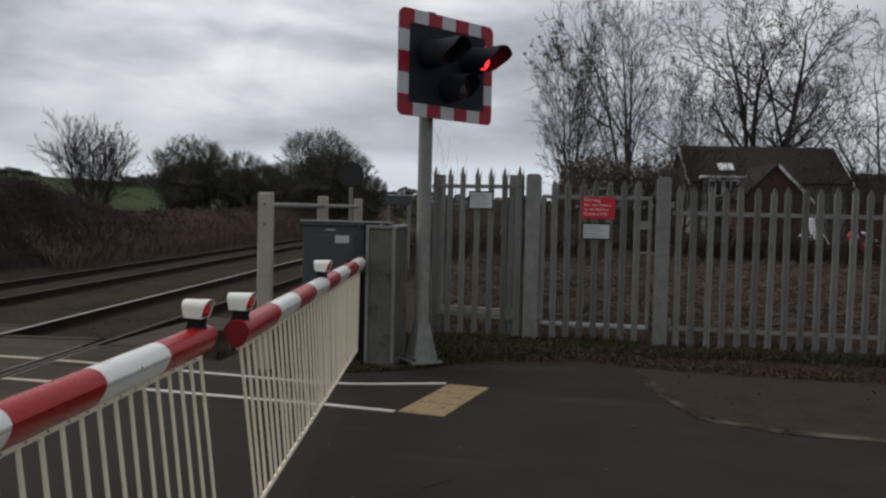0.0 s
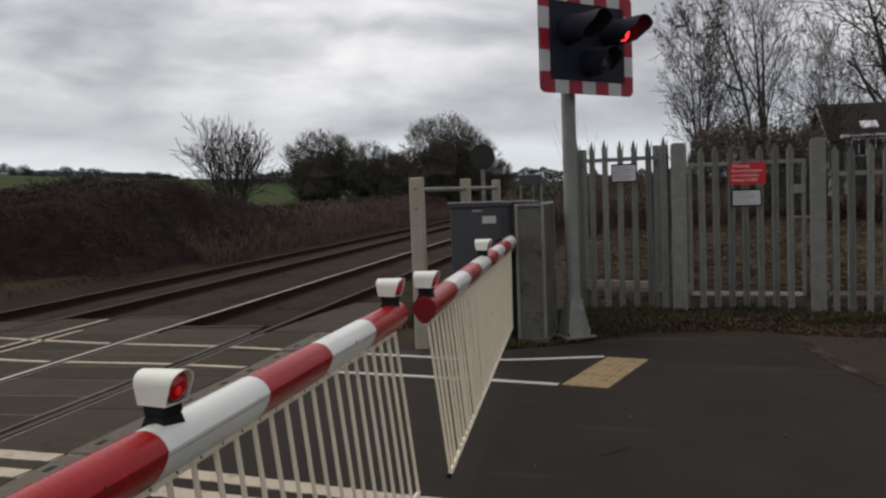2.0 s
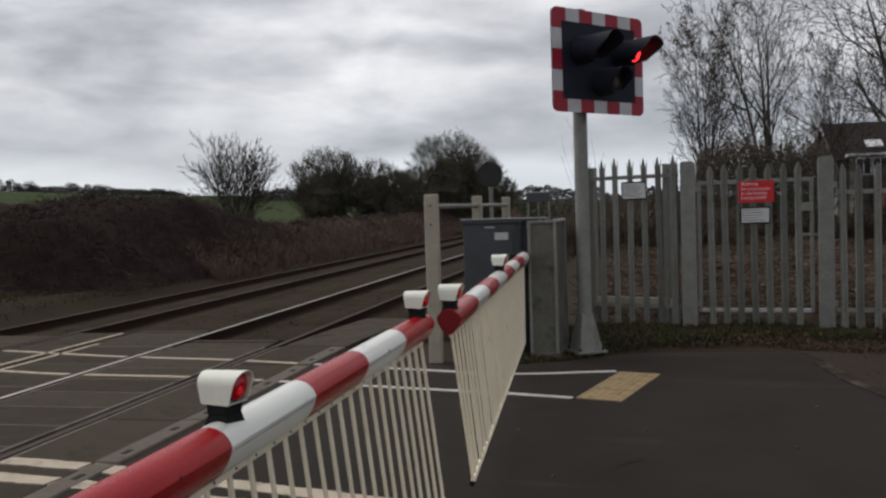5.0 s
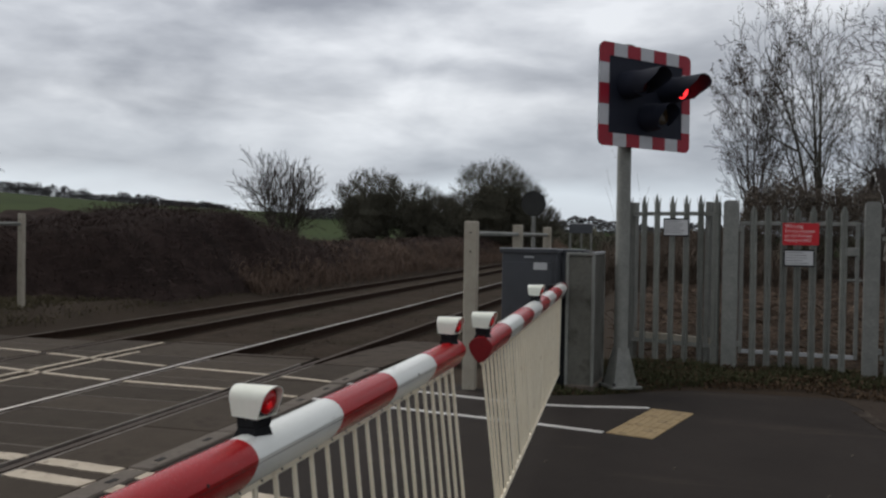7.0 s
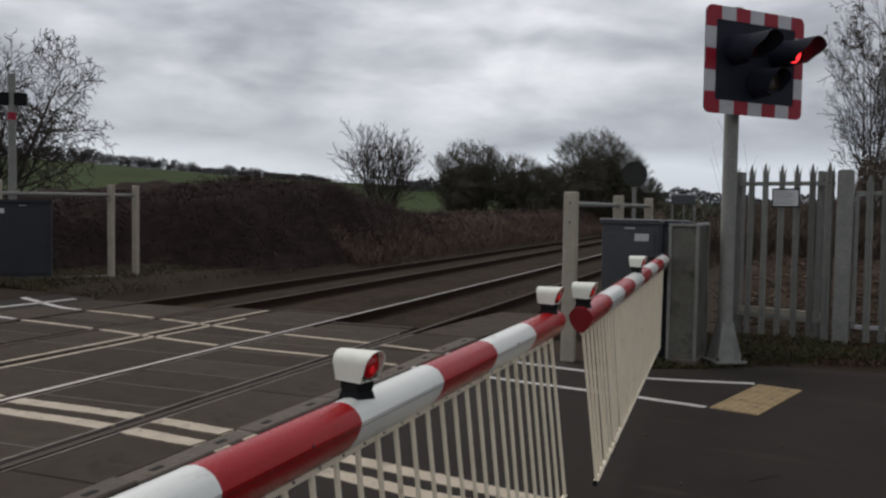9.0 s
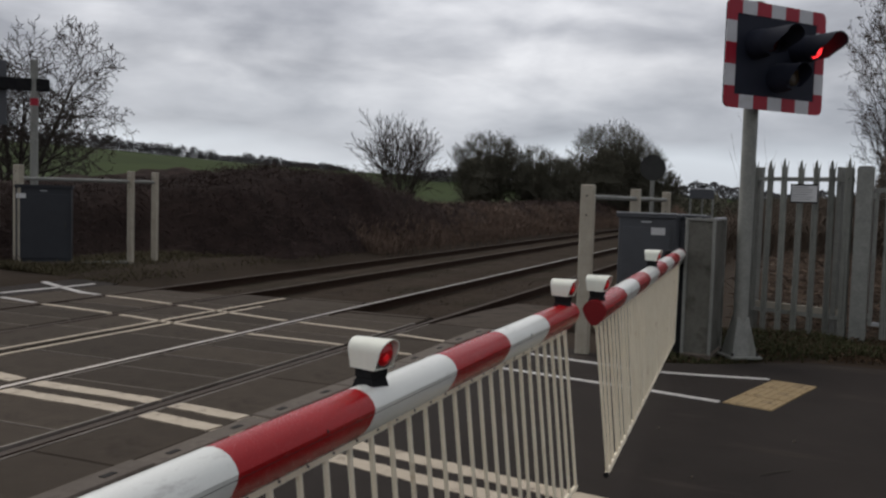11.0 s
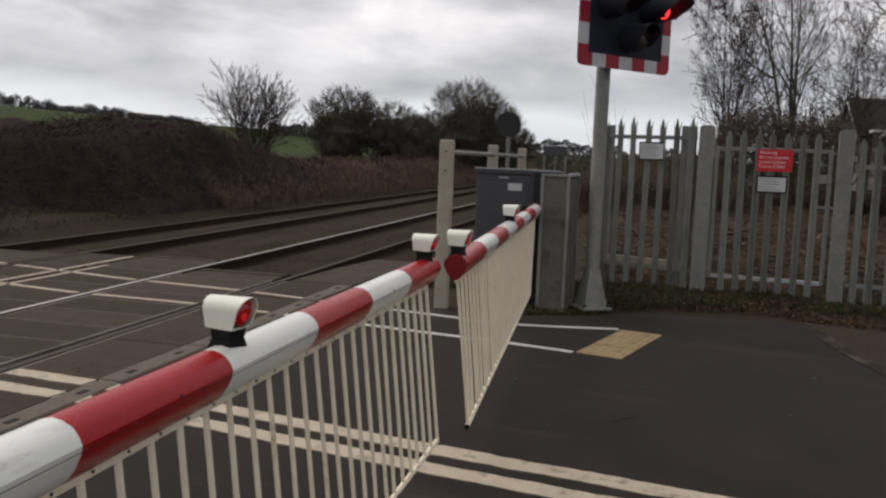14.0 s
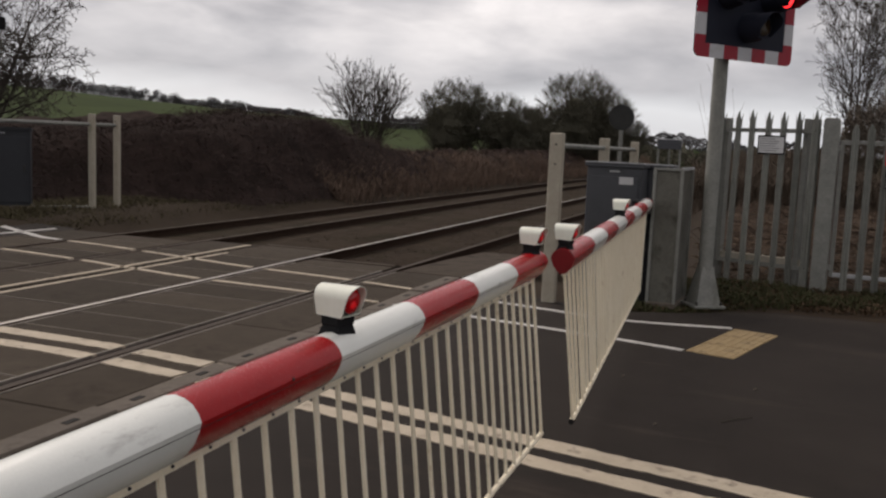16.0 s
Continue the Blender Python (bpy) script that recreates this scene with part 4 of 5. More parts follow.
def gate_post(x, y, w, h, label):
    g = thing("gate_post", (x, y, 0.0, 0, 0, FYAW), label, "gate post", "gate posts")
    part("shaft", Mesh().prism([(-w / 2, -0.1), (w / 2, -0.1), (w / 2, h - 0.03), (w / 2 - 0.02, h - 0.004), (w / 2 - 0.05, h), (-w / 2 + 0.05, h), (-w / 2 + 0.02, h - 0.004), (-w / 2, h - 0.03)], -0.085, 0.085), M_GALV, g, "galvanised box section post")
    for z in (0.35, 1.75):
        part("hinge", Mesh().box((w / 2 + 0.015, -0.02, z), (0.05, 0.06, 0.07), 0.008), M_GALV, g)


gate_post(1.728, 7.25, 0.175, 2.10, "thick galvanised steel gate post with rounded top")
gate_post(3.275, 7.03, 0.165, 2.085, "thick galvanised steel gate post with rounded top")

gate = thing("palisade_gate", (GA.x, GA.y, 0, 0, 0, FYAW), "closed galvanised palisade gate between steel posts", "gate")
gx0, gx1 = 0.155, 1.475
part("gate_frame", Mesh().box(((gx0 + gx1) / 2, 0.03, 1.825), (gx1 - gx0, 0.045, 0.045), 0.004), M_GALV, gate, "galvanised gate top bar")
part("gate_frame", Mesh().box(((gx0 + gx1) / 2, 0.03, 0.265), (gx1 - gx0, 0.045, 0.045), 0.004), M_CABLID, gate, "pale galvanised gate bottom bar")
for x in (gx0 + 0.02, gx1 - 0.02):
    part("gate_frame", Mesh().box((x, 0.03, 1.045), (0.045, 0.05, 1.60), 0.004), M_GALV, gate, "galvanised gate upright")
pm = pale_mesh(2.04, "single", 0.10)
for i in range(7):
    part("pale", pm, M_PALE, gate, at=pose(gx0 + 0.165 + i * 0.165, -0.005, rnd(-0.006, 0.006), 0, rnd(-0.4, 0.4), 0))
part("latch_box", Mesh().box((gx1 - 0.10, 0.02, 1.50), (0.20, 0.06, 0.10), 0.006), M_GALV, gate, "galvanised latch box")
part("latch_bar", Mesh().box((gx1 - 0.08, 0.02, 1.17), (0.24, 0.03, 0.03), 0.004), M_GALV, gate, "galvanised slide bolt")


def notice(at, w, h, material, label, category):
    n = thing("notice_board", at, label, category, "fence notices")
    part("plate", Mesh().prism(rounded(-w / 2, w / 2, -h / 2, h / 2, 0.012, 3), -0.004, 0.0), material, n)
    return n


def on_fence(x, z, d=-0.024):
    p = GA + DIR * ((x - GA.x) / DIR.x)
    return (p.x + DIR.y * -d * -1, p.y + d, z, 0, 0, FYAW)


red = notice(on_fence(2.50, 1.70), 0.40, 0.26, M_NOTICERED, "red trespass warning notice with white words on the gate", "sign")
for i, (w, sz) in enumerate((("Warning", 0.056), ("Do not trespass", 0.050), ("on the Railway", 0.050), ("Penalty £1000", 0.050))):
    lettering("words", w, sz, M_PALEINK, red, pose(-0.175, -0.0045, 0.075 - i * 0.055, 90, 0, 0), "white lettering")
wn = notice(on_fence(2.485, 1.415), 0.34, 0.20, M_NOTICEWHITE, "white notice with small grey print on the gate", "sign")


def print_bars(n, w, h, rows, material=M_INK):
    for i in range(rows):
        ln = w * (0.78 if i % 3 else 0.6) * rnd(0.85, 1.0)
        part("print_bar", Mesh().box((-w * 0.44 + ln / 2, -0.0045, h * 0.32 - i * h * 0.62 / max(1, rows - 1)), (ln, 0.001, h * 0.03)), material, n, "grey line of small print")


print_bars(wn, 0.34, 0.20, 5)


def edge_strips(n, w, h):
    for z in (h / 2 - 0.007, 0.007 - h / 2):
        part("dark_edge", Mesh().box((0, -0.0048, z), (w, 0.0015, 0.018)), M_BLACK, n, "thin black border")
    for x in (w / 2 - 0.007, 0.007 - w / 2):
        part("dark_edge", Mesh().box((x, -0.0048, 0), (0.014, 0.0015, h - 0.037)), M_BLACK, n, "thin black border")


edge_strips(wn, 0.34, 0.20)
lf = math.radians(-23)
pn = Vector((0.42, 7.733)) + Vector((math.cos(lf), math.sin(lf))) * 0.71
ln = notice((pn.x, pn.y - 0.035, 1.765, 0, 0, -23), 0.34, 0.225, M_NOTICEWHITE, "white notice with a dark edge and grey print on the fence", "sign")
print_bars(ln, 0.34, 0.225, 6)
edge_strips(ln, 0.34, 0.225)

# ---- cabinets and barrier machine ----


def cabinet(at, w, d, h, label, lid=M_CABLID, tag_at=None, paint=M_CAB):
    c = thing("equipment_cabinet", at, label, "cabinet", "equipment cabinets")
    part("plinth", Mesh().box((0, 0, -0.02), (w + 0.06, d + 0.06, 0.16), 0.01), M_KERB, c, "concrete plinth")
    part("body", Mesh().box((0, 0, h / 2 + 0.01), (w, d, h - 0.08), 0.012), paint, c, "dark grey painted steel body")
    roof = part("lid", Mesh().box((0, 0, h - 0.03), (w + 0.05, d + 0.06, 0.05), 0.008), paint, c, "overhanging grey lid")
    part("lid_edge", Mesh().box((0, -d / 2 - 0.02, h + 0.001), (w + 0.05, 0.04, 0.014), 0.003), lid, roof, "thin strip along the lid's front edge")
    door = part("door", Mesh().box((0.0, -d / 2 - 0.008, h / 2 - 0.02), (w - 0.08, 0.018, h - 0.28), 0.006), paint, c, "flush grey door")
    part("handle", Mesh().box((w / 2 - 0.10, -d / 2 - 0.03, h * 0.5), (0.025, 0.03, 0.13), 0.006), M_SCREW, door, "dark door handle")
    part("vent", Mesh().box((0.0, -d / 2 - 0.004, h - 0.10), (0.12, 0.012, 0.02), 0.003), M_CABLID, c, "small pale vent")
    if tag_at:
        part("label_plate", Mesh().box((tag_at[0], -d / 2 - 0.019, tag_at[1]), (0.16, 0.004, 0.085), 0.001), M_NOTICEWHITE, door, "white label plate")
    return c


cabinet((-0.60, 6.55, 0.0, 0, 0, 0), 0.64, 0.70, 1.48, "dark grey trackside equipment cabinet with a pale lid edge", tag_at=(0.14, 1.275))
cabinet((-0.16, 6.95, 0.0, 0, 0, 0), 0.30, 0.55, 1.47, "narrow dark grey cabinet beside the larger one")
cabinet((-12.15, 8.4, 0.1, 0, 0, 42), 0.95, 0.5, 1.48, "grey equipment cabinet behind the far guard rail, darkened for shade", tag_at=(-0.38, 1.28), paint=M_CABSHADE, lid=M_CABSHADE)

box = thing("barrier_machine", (0.13, 5.62, 0, 0, 0, -5), "weathered grey-green barrier machine housing with galvanised edges", "barrier machine")
part("body", Mesh().box((0, 0, 0.72), (0.27, 0.62, 1.40), 0.01), M_PANEL, box, "mottled grey-green panels")
for sx in (-0.138, 0.138):
    for sy in (-0.31, 0.31):
        part("corner_post", Mesh().box((sx, sy, 0.73), (0.032, 0.032, 1.46), 0.004), M_GALV, box, "galvanised corner angle")
part("top_edge", Mesh().box((0, -0.31, 1.445), (0.305, 0.03, 0.03), 0.004), M_GALV, box, "galvanised top edge")
part("top_edge", Mesh().box((0.138, 0, 1.455), (0.03, 0.62, 0.03), 0.004), M_CABLID, box, "pale bent top edge")
part("lid", Mesh().box((0, 0, 1.425), (0.262, 0.6, 0.02), 0.004), M_PANEL, box)
part("plinth", Mesh().box((0, 0, 0.02), (0.32, 0.66, 0.06), 0.01), M_KERB, box, "concrete plinth")
arm = thing("barrier_pivot", (-0.10, 5.2, 0, 0, 0, 2.1), "dark barrier arm pivot bracket on a steel stand", "barrier pivot")
part("arm_root", Mesh().box((0, 0.0, 1.05), (0.09, 0.40, 0.17), 0.02), M_SCREW, arm, "dark steel arm root")
part("stand", Mesh().box((-0.05, 0.32, 0.55), (0.22, 0.24, 1.1), 0.015), M_BLACK, arm, "black steel stand")


def guard_fence(posts, rails, label, w=0.13):
    f = thing("guard_fence", (*posts[0][:2], 0), label, "guard fence", "guard fences")
    o = Vector((posts[0][0], posts[0][1], 0))
    for x, y, z0, z1, ww in posts:
        m = Mesh().box((x - o.x, y - o.y, (z0 + z1) / 2), (ww, ww * 0.8, z1 - z0), 0.012)
        p = part("post", m, M_POST, f, "pale weathered concrete post")
        for q in (0.12, 0.32):
            part("bolt_hole", Mesh().tube([(x - o.x, y - o.y - ww * 0.4 + 0.003, z1 - q), (x - o.x, y - o.y - ww * 0.4 - 0.003, z1 - q)], 0.011, 8), M_SCREW, p)
    for (xa, ya, za), (xb, yb, zb), r in rails:
        part("rail", Mesh().tube([(xa - o.x, ya - o.y, za), (xb - o.x, yb - o.y, zb)], r, 10), M_GALV, f, "grey tubular rail")
    return f


guard_fence([(-1.01, 4.96, -0.05, 1.775, 0.14), (-1.0, 7.7, -0.3, 1.775, 0.13), (-1.0, 10.5, -0.3, 1.775, 0.13)],
            [((-1.0, 4.96, 1.645), (-1.0, 10.5, 1.645), 0.028)], "pale concrete post and rail guard fence beside the track")
guard_fence([(-12.35, 7.98, 0.0, 1.95, 0.16), (-11.13, 9.55, 0.0, 1.90, 0.12), (-11.05, 10.15, 0.0, 1.90, 0.12)],
            [((-12.35, 7.98, 1.70), (-11.13, 9.55, 1.70), 0.035), ((-11.13, 9.55, 1.70), (-11.05, 10.15, 1.70), 0.035), ((-12.35, 7.98, 0.12), (-11.13, 9.55, 0.12), 0.03)],
            "pale concrete posts with grey rails beyond the tracks")
guard_fence([(-13.4, 8.35, 0.0, 1.9, 0.16), (-14.4, 7.6, 0.0, 1.9, 0.16)], [((-13.4, 8.35, 1.7), (-14.4, 7.6, 1.7), 0.035)], "short guard rail beside the far road")

# round lineside sign seen edge-lit against the trees
ls = thing("lineside_sign", (-2.35, 17.5, -0.38), "round dark lineside sign on a grey post", "sign")
part("post", Mesh().tube([(0, 0.05, 0), (0, 0.05, 3.1)], 0.05, 12), M_GALV, ls)
part("disc", Mesh().tube([(0, 0.0, 2.80), (0, 0.02, 2.80)], 0.31, 28), M_SIGNBACK, ls, "dark round sign plate")

# board beside the line and a far signal
hut = thing("lineside_board", (-1.32, 18.77, gz(-1.32, 18.77)), "blue-grey rectangular lineside board on two posts", "sign")
part("plate", Mesh().box((0, 0, 1.86), (0.60, 0.03, 0.24), 0.01), M_CAB, hut, "blue-grey sign plate")
part("plate_edge", Mesh().box((0, -0.005, 1.99), (0.62, 0.05, 0.025), 0.004), M_CABLID, hut, "pale top edge")
for px in (-0.27, 0.27):
    part("post", Mesh().box((px, 0.035, 0.9), (0.05, 0.04, 2.1), 0.005), M_GALV, hut, "thin grey post")
sg = thing("railway_signal", (-5.8, 62, -0.3), "far railway colour light signal post with a small red light", "signal")
part("post", Mesh().tube([(0, 0, 0), (0, 0, 2.6)], 0.07, 8), M_GALV, sg)
part("head", Mesh().box((0, 0, 2.7), (0.4, 0.25, 0.8), 0.03), M_BLACK, sg)
part("light", Mesh().tube([(0, -0.125, 2.6), (0, -0.15, 2.6)], 0.05, 10), M_FARLIT, sg, "small red light")

# ---- trees and scrub ----


def sprout(m, p, d, length, r, depth, spread, droop, nsides, kids=(2, 3), segs=4, tip=0.009, side=0.5):
    pts, rad = [Vector(p)], [r]
    d = Vector(d).normalized()
    out = []
    for i in range(segs):
        d = (d + Vector((rnd(-1, 1), rnd(-1, 1), rnd(-1, 1))) * 0.30 + Vector((0, 0, droop))).normalized()
        pts.append(pts[-1] + d * (length / segs))
        rad.append(max(tip, r * (1 - 0.34 * (i + 1) / segs)))
        if depth > 0 and i > 0 and random.random() < side:
            out.append((pts[-1].copy(), d.copy(), rad[-1] * 0.5, 0.66, 1.5))
    m.tube(pts, rad, nsides if r > 0.02 else 3, cap=False)
    if depth <= 0:
        return
    out.append((pts[-1], d, rad[-1] * rnd(0.80, 0.92), rnd(0.74, 0.92), 0.45))
    for _ in range(random.randint(*kids) - 1):
        out.append((pts[-1], d, rad[-1] * rnd(0.55, 0.78), rnd(0.58, 0.82), 1.25))
    for q, dd, rr, k, bend in out:
        a = Vector((rnd(-1, 1), rnd(-1, 1), rnd(-0.5, 0.9))).normalized()
        nd = (dd + a * spread * bend * rnd(0.7, 1.2)).normalized()
        sprout(m, q, nd, length * k, max(tip, rr), depth - 1, spread, droop, nsides, kids, max(2, segs - 1), tip, side)


def grow(m, p, d, length, r, nodes, spread, up, tip, wob=0.09):
    """One branch with side shoots at its nodes; nodes counts them, level by level."""
    segs = max(3, nodes[0]) if nodes else 3
    pts, rad, shoots = [Vector(p)], [r], []
    d = Vector(d).normalized()
    turn = rnd(0, 6.283)
    for i in range(segs):
        f = (i + 1) / segs
        d = (d + Vector((rnd(-1, 1), rnd(-1, 1), rnd(-1, 1))) * wob + Vector((0, 0, up))).normalized()
        pts.append(pts[-1] + d * (length / segs))
        rad.append(max(tip, r * (1 - 0.80 * f)))
        if nodes and f > 0.16:
            turn += 2.4 + rnd(-0.5, 0.5)
            a = d.orthogonal().normalized()
            a = Matrix.Rotation(turn, 3, d) @ a
            k = radians(spread * rnd(0.75, 1.25))
            shoots.append((pts[-1].copy(), d * math.cos(k) + a * math.sin(k), length * (0.68 - 0.36 * f) * rnd(0.7, 1.15), max(tip, rad[-1] * 0.62)))
    m.tube(pts, rad, 6 if r > 0.06 else 4 if r > 0.025 else 3, cap=False)
    for q, dd, ln, rr in shoots:
        grow(m, q, dd, ln, rr, nodes[1:], spread, up, tip, wob)


def bare_tree(x, y, h, stems, nodes, label, spread=42, lean=0.3, r=0.10, up=0.06, bark=M_BARK, first=0.9, leaves=0, fit_h=None, fit_r=None, tip=0.009, seed=0):
    random.seed(int(h * 100) + stems + seed)
    z = gz(x, y)
    t = thing("bare_tree", (x, y, z), label, "tree", "bare trees")
    limbs = []
    for i in range(stems):
        wood = Mesh()
        a = 2 * math.pi * (i + rnd(0, 0.6)) / stems
        d = (math.cos(a) * lean * rnd(0.4, 1.2), math.sin(a) * lean * rnd(0.4, 1.2), 1) if stems > 1 else (0.03, 0, 1)
        o = 0.14 * (stems > 1)
        grow(wood, (math.cos(a) * o, math.sin(a) * o, -0.1), d, h * first * rnd(0.82, 1.1), r * rnd(0.75, 1.1), nodes, spread, up, tip)
        limbs.append(wood)
    vs = np.array([p for w in limbs for p in w.v])
    top, wide = np.percentile(vs[:, 2], 99.8), np.percentile(np.hypot(vs[:, 0], vs[:, 1]), 95)
    sz, sr = (fit_h or h) / top, (fit_r or wide) / wide
    for wood in limbs:
        wood.v = [(p[0] * sr, p[1] * sr, p[2] * sz) for p in wood.v]
        part("limb", wood, bark, t, "bare limb with twigs", smooth=0)
    vs = np.array([p for w in limbs for p in w.v])
    if leaves:
        lf, pick = Mesh(), vs[vs[:, 2] > (fit_h or h) * 0.72]
        for _ in range(leaves):
            c = Vector(pick[random.randrange(len(pick))])
            for _ in range(3):
                leaf(lf, c + Vector((rnd(-0.10, 0.10), rnd(-0.10, 0.10), rnd(-0.10, 0.10))), 0.10)
        tagged(part("seed_head", lf, M_TWIG, t, "dark hanging seed clusters", smooth=0), kind="stuff")
    return t


def leaf(m, c, s):
    a = Vector((rnd(-1, 1), rnd(-1, 1), rnd(-1, 1))).normalized()
    b = a.orthogonal().normalized()
    b = (Matrix.Rotation(rnd(0, 6.28), 3, a) @ b)
    c = Vector(c)
    e = a.cross(b)
    m.add([c - b * s, c + e * s * 0.5, c + b * s, c - e * s * 0.5], [(0, 1, 2, 3)])


def ivy_tree(x, y, h, w, label, lobes, leaves=7000, size=0.11, twigs=300):
    """Dense dark crown of overlapping lobes with ragged twigs at its edge."""
    random.seed(int(h * 100))
    z = gz(x, y)
    t = thing("ivy_clad_tree", (x, y, z), label, "tree", "dense dark trees")
    wood, crown = Mesh(), Mesh()
    sprout(wood, (0, 0, -0.2), (0.02, 0, 1), h * 0.3, 0.22, 4, 0.5, 0.03, 6, side=0.4)
    part("trunk", wood, M_BARK, t, smooth=0)
    tot = sum(l[3] * l[4] for l in lobes)
    for lx, ly, lz, lr, lh in lobes:
        # dense inner growth
        nu, nv = 14, 9
        core = []
        for j in range(nv):
            for i in range(nu):
                a, e = 2 * math.pi * i / nu, math.pi * (j + 0.5) / nv
                d = Vector((math.cos(a) * math.sin(e), math.sin(a) * math.sin(e), math.cos(e)))
                k = 0.56 + 0.40 * noise.noise((d.x * 2.2 + lx, d.y * 2.2 + ly, d.z * 2.2 + lz))
                core.append((lx + d.x * lr * k, ly + d.y * lr * k, lz + d.z * lh * k))
        crown.add(core, [(j * nu + i, j * nu + (i + 1) % nu, (j + 1) * nu + (i + 1) % nu, (j + 1) * nu + i) for j in range(nv - 1) for i in range(nu)])
        for _ in range(int(leaves * lr * lh / tot)):
            d = Vector((rnd(-1, 1), rnd(-1, 1), rnd(-1, 1)))
            if d.length > 1 or d.length < 0.05:
                continue
            k = 0.72 + 0.45 * noise.noise((d.x * 2.2 + lx, d.y * 2.2 + ly, d.z * 2.2 + lz))
            d = d.normalized() * d.length ** 0.45 * k * 1.12
            leaf(crown, (lx + d.x * lr, ly + d.y * lr, lz + d.z * lh), size * rnd(0.6, 1.3))
        for _ in range(twigs // len(lobes)):
            d = Vector((rnd(-1, 1), rnd(-1, 1), rnd(-0.1, 1))).normalized()
            p = Vector((lx + d.x * lr * 0.6, ly + d.y * lr * 0.6, lz + d.z * lh * 0.6))
            sprout(crown, p, d + Vector((0, 0, 0.5)), 0.9 * lh * 0.35, 0.02, 2, 0.5, 0.05, 3, segs=3, tip=0.008)
    part("crown", crown, M_IVY, t, "dense dark ivy and twigs", smooth=0)


def at_az(az, d):
    return EYE0[0] + d * math.sin(radians(az)), EYE0[1] + d * math.cos(radians(az))


# beyond the tracks
x, y = at_az(-25.0, 56); bare_tree(x, y, 6.52, 17, (8, 6, 4), "bare winter tree with a fan of fine branches", 32, 0.62, 0.085, 0.04, fit_h=6.6, fit_r=2.7, tip=0.013)
x, y = at_az(-18.3, 62)
ivy_tree(x, y, 5.6, 7, "dense dark ivy-covered trees in a clump", [(-1.4, 0, 2.8, 2.3, 2.6), (1.6, 0.5, 2.5, 2.4, 2.1), (3.9, 0, 1.9, 1.9, 1.8), (-2.6, 0.5, 2.0, 1.3, 1.7)], 60000, 0.06, 700)
x, y = at_az(-11.6, 64)
ivy_tree(x, y, 6.6, 7, "large dark rounded tree with twiggy crown", [(0, 0, 3.4, 2.7, 2.9), (1.5, 0.4, 2.6, 2.2, 2.5), (-2.4, 0.3, 2.2, 1.9, 2.0), (3.3, 0, 1.6, 1.5, 1.8)], 60000, 0.06, 700)
x, y = at_az(-48.4, 33); bare_tree(x, y, 7.2, 10, (8, 7, 5, 3), "bare bushy tree with dense dark twigs", 50, 0.6, 0.13, 0.01, fit_h=7.3, fit_r=3.5, tip=0.013)
# behind the fence
x, y = at_az(4.6, 40); bare_tree(x, y, 8.6, 4, (9, 6, 5, 3), "bare slender tree with dark seed clusters", 38, 0.16, 0.09, 0.05, M_BARK, leaves=60, fit_h=9.8, fit_r=2.1, tip=0.011)
x, y = at_az(8.0, 41); bare_tree(x, y, 12.0, 3, (10, 7, 5, 3), "tall bare ash tree with upswept limbs", 44, 0.16, 0.17, 0.055, M_BARKPALE, fit_h=13.2, fit_r=3.3, tip=0.012)
x, y = at_az(11.5, 47); bare_tree(x, y, 9.0, 3, (8, 6, 5, 3), "slim bare tree with fine twigs beside the house", 42, 0.2, 0.09, 0.045, M_BARK, fit_h=9.0, fit_r=2.3, tip=0.013)
x, y = at_az(16.0, 66); bare_tree(x, y, 17, 4, (10, 7, 6, 4), "tall broad bare tree behind the house", 46, 0.30, 0.36, 0.035, fit_h=18.0, fit_r=7.6, tip=0.018)
x, y = at_az(22.5, 60); bare_tree(x, y, 14, 3, (9, 7, 5, 3), "bare tree with spreading twigs behind the house", 46, 0.35, 0.22, 0.03, fit_h=13.0, fit_r=5.6, tip=0.017)
for k, (az, d, hh, rr) in enumerate(((11.2, 42, 5.2, 2.4), (5.4, 39, 4.4, 2.2), (8.6, 39, 4.8, 2.4), (14.2, 41, 4.0, 2.0), (20.3, 44, 4.6, 2.8), (24.8, 43, 5.0, 3.0), (17.2, 40, 3.4, 2.0))):
    x, y = at_az(az, d); bare_tree(x, y, 7, 8, (6, 5, 4), "bare twiggy bush in front of the house", 44, 0.5, 0.05, 0.03, fit_h=hh, fit_r=rr, tip=0.012, seed=k)
x, y = at_az(-3.0, 24); bare_tree(x, y, 3.6, 3, (4,), "thin bare sapling stems", 28, 0.14, 0.016, 0.05, fit_h=3.9, fit_r=0.6, tip=0.005)


random.seed(77)


def stems(name, material, label, n, place, h, bend, width, kind="stuff", category="undergrowth", lift=0.0):
    m = Mesh()
    for _ in range(n):
        x, y = place()
        hh = h(x, y) * rnd(0.55, 1.15)
        z = gz(x, y) - 0.03
        a = rnd(0, 6.283)
        dx, dy = math.cos(a), math.sin(a)
        b = hh * bend * rnd(0.2, 1.3)
        w = width * rnd(0.6, 1.4)
        sx, sy = -dy * w, dx * w
        prof = ((0, 0, 1.0), (0.35, 0.55, 0.9), (0.75, 0.9, 0.65), (1.2, 1.0 - 0.35 * bend, 0.15))
        vs, fs = [], []
        for f, zz, ww in prof:
            vs += [(x + dx * b * f - sx * ww, y + dy * b * f - sy * ww, z + hh * zz), (x + dx * b * f + sx * ww, y + dy * b * f + sy * ww, z + hh * zz)]
        for i in range(3):
            fs.append((2 * i, 2 * i + 1, 2 * i + 3, 2 * i + 2))
        m.add(vs, fs)
    return solo(name, m, material, label, category, kind, smooth=0)


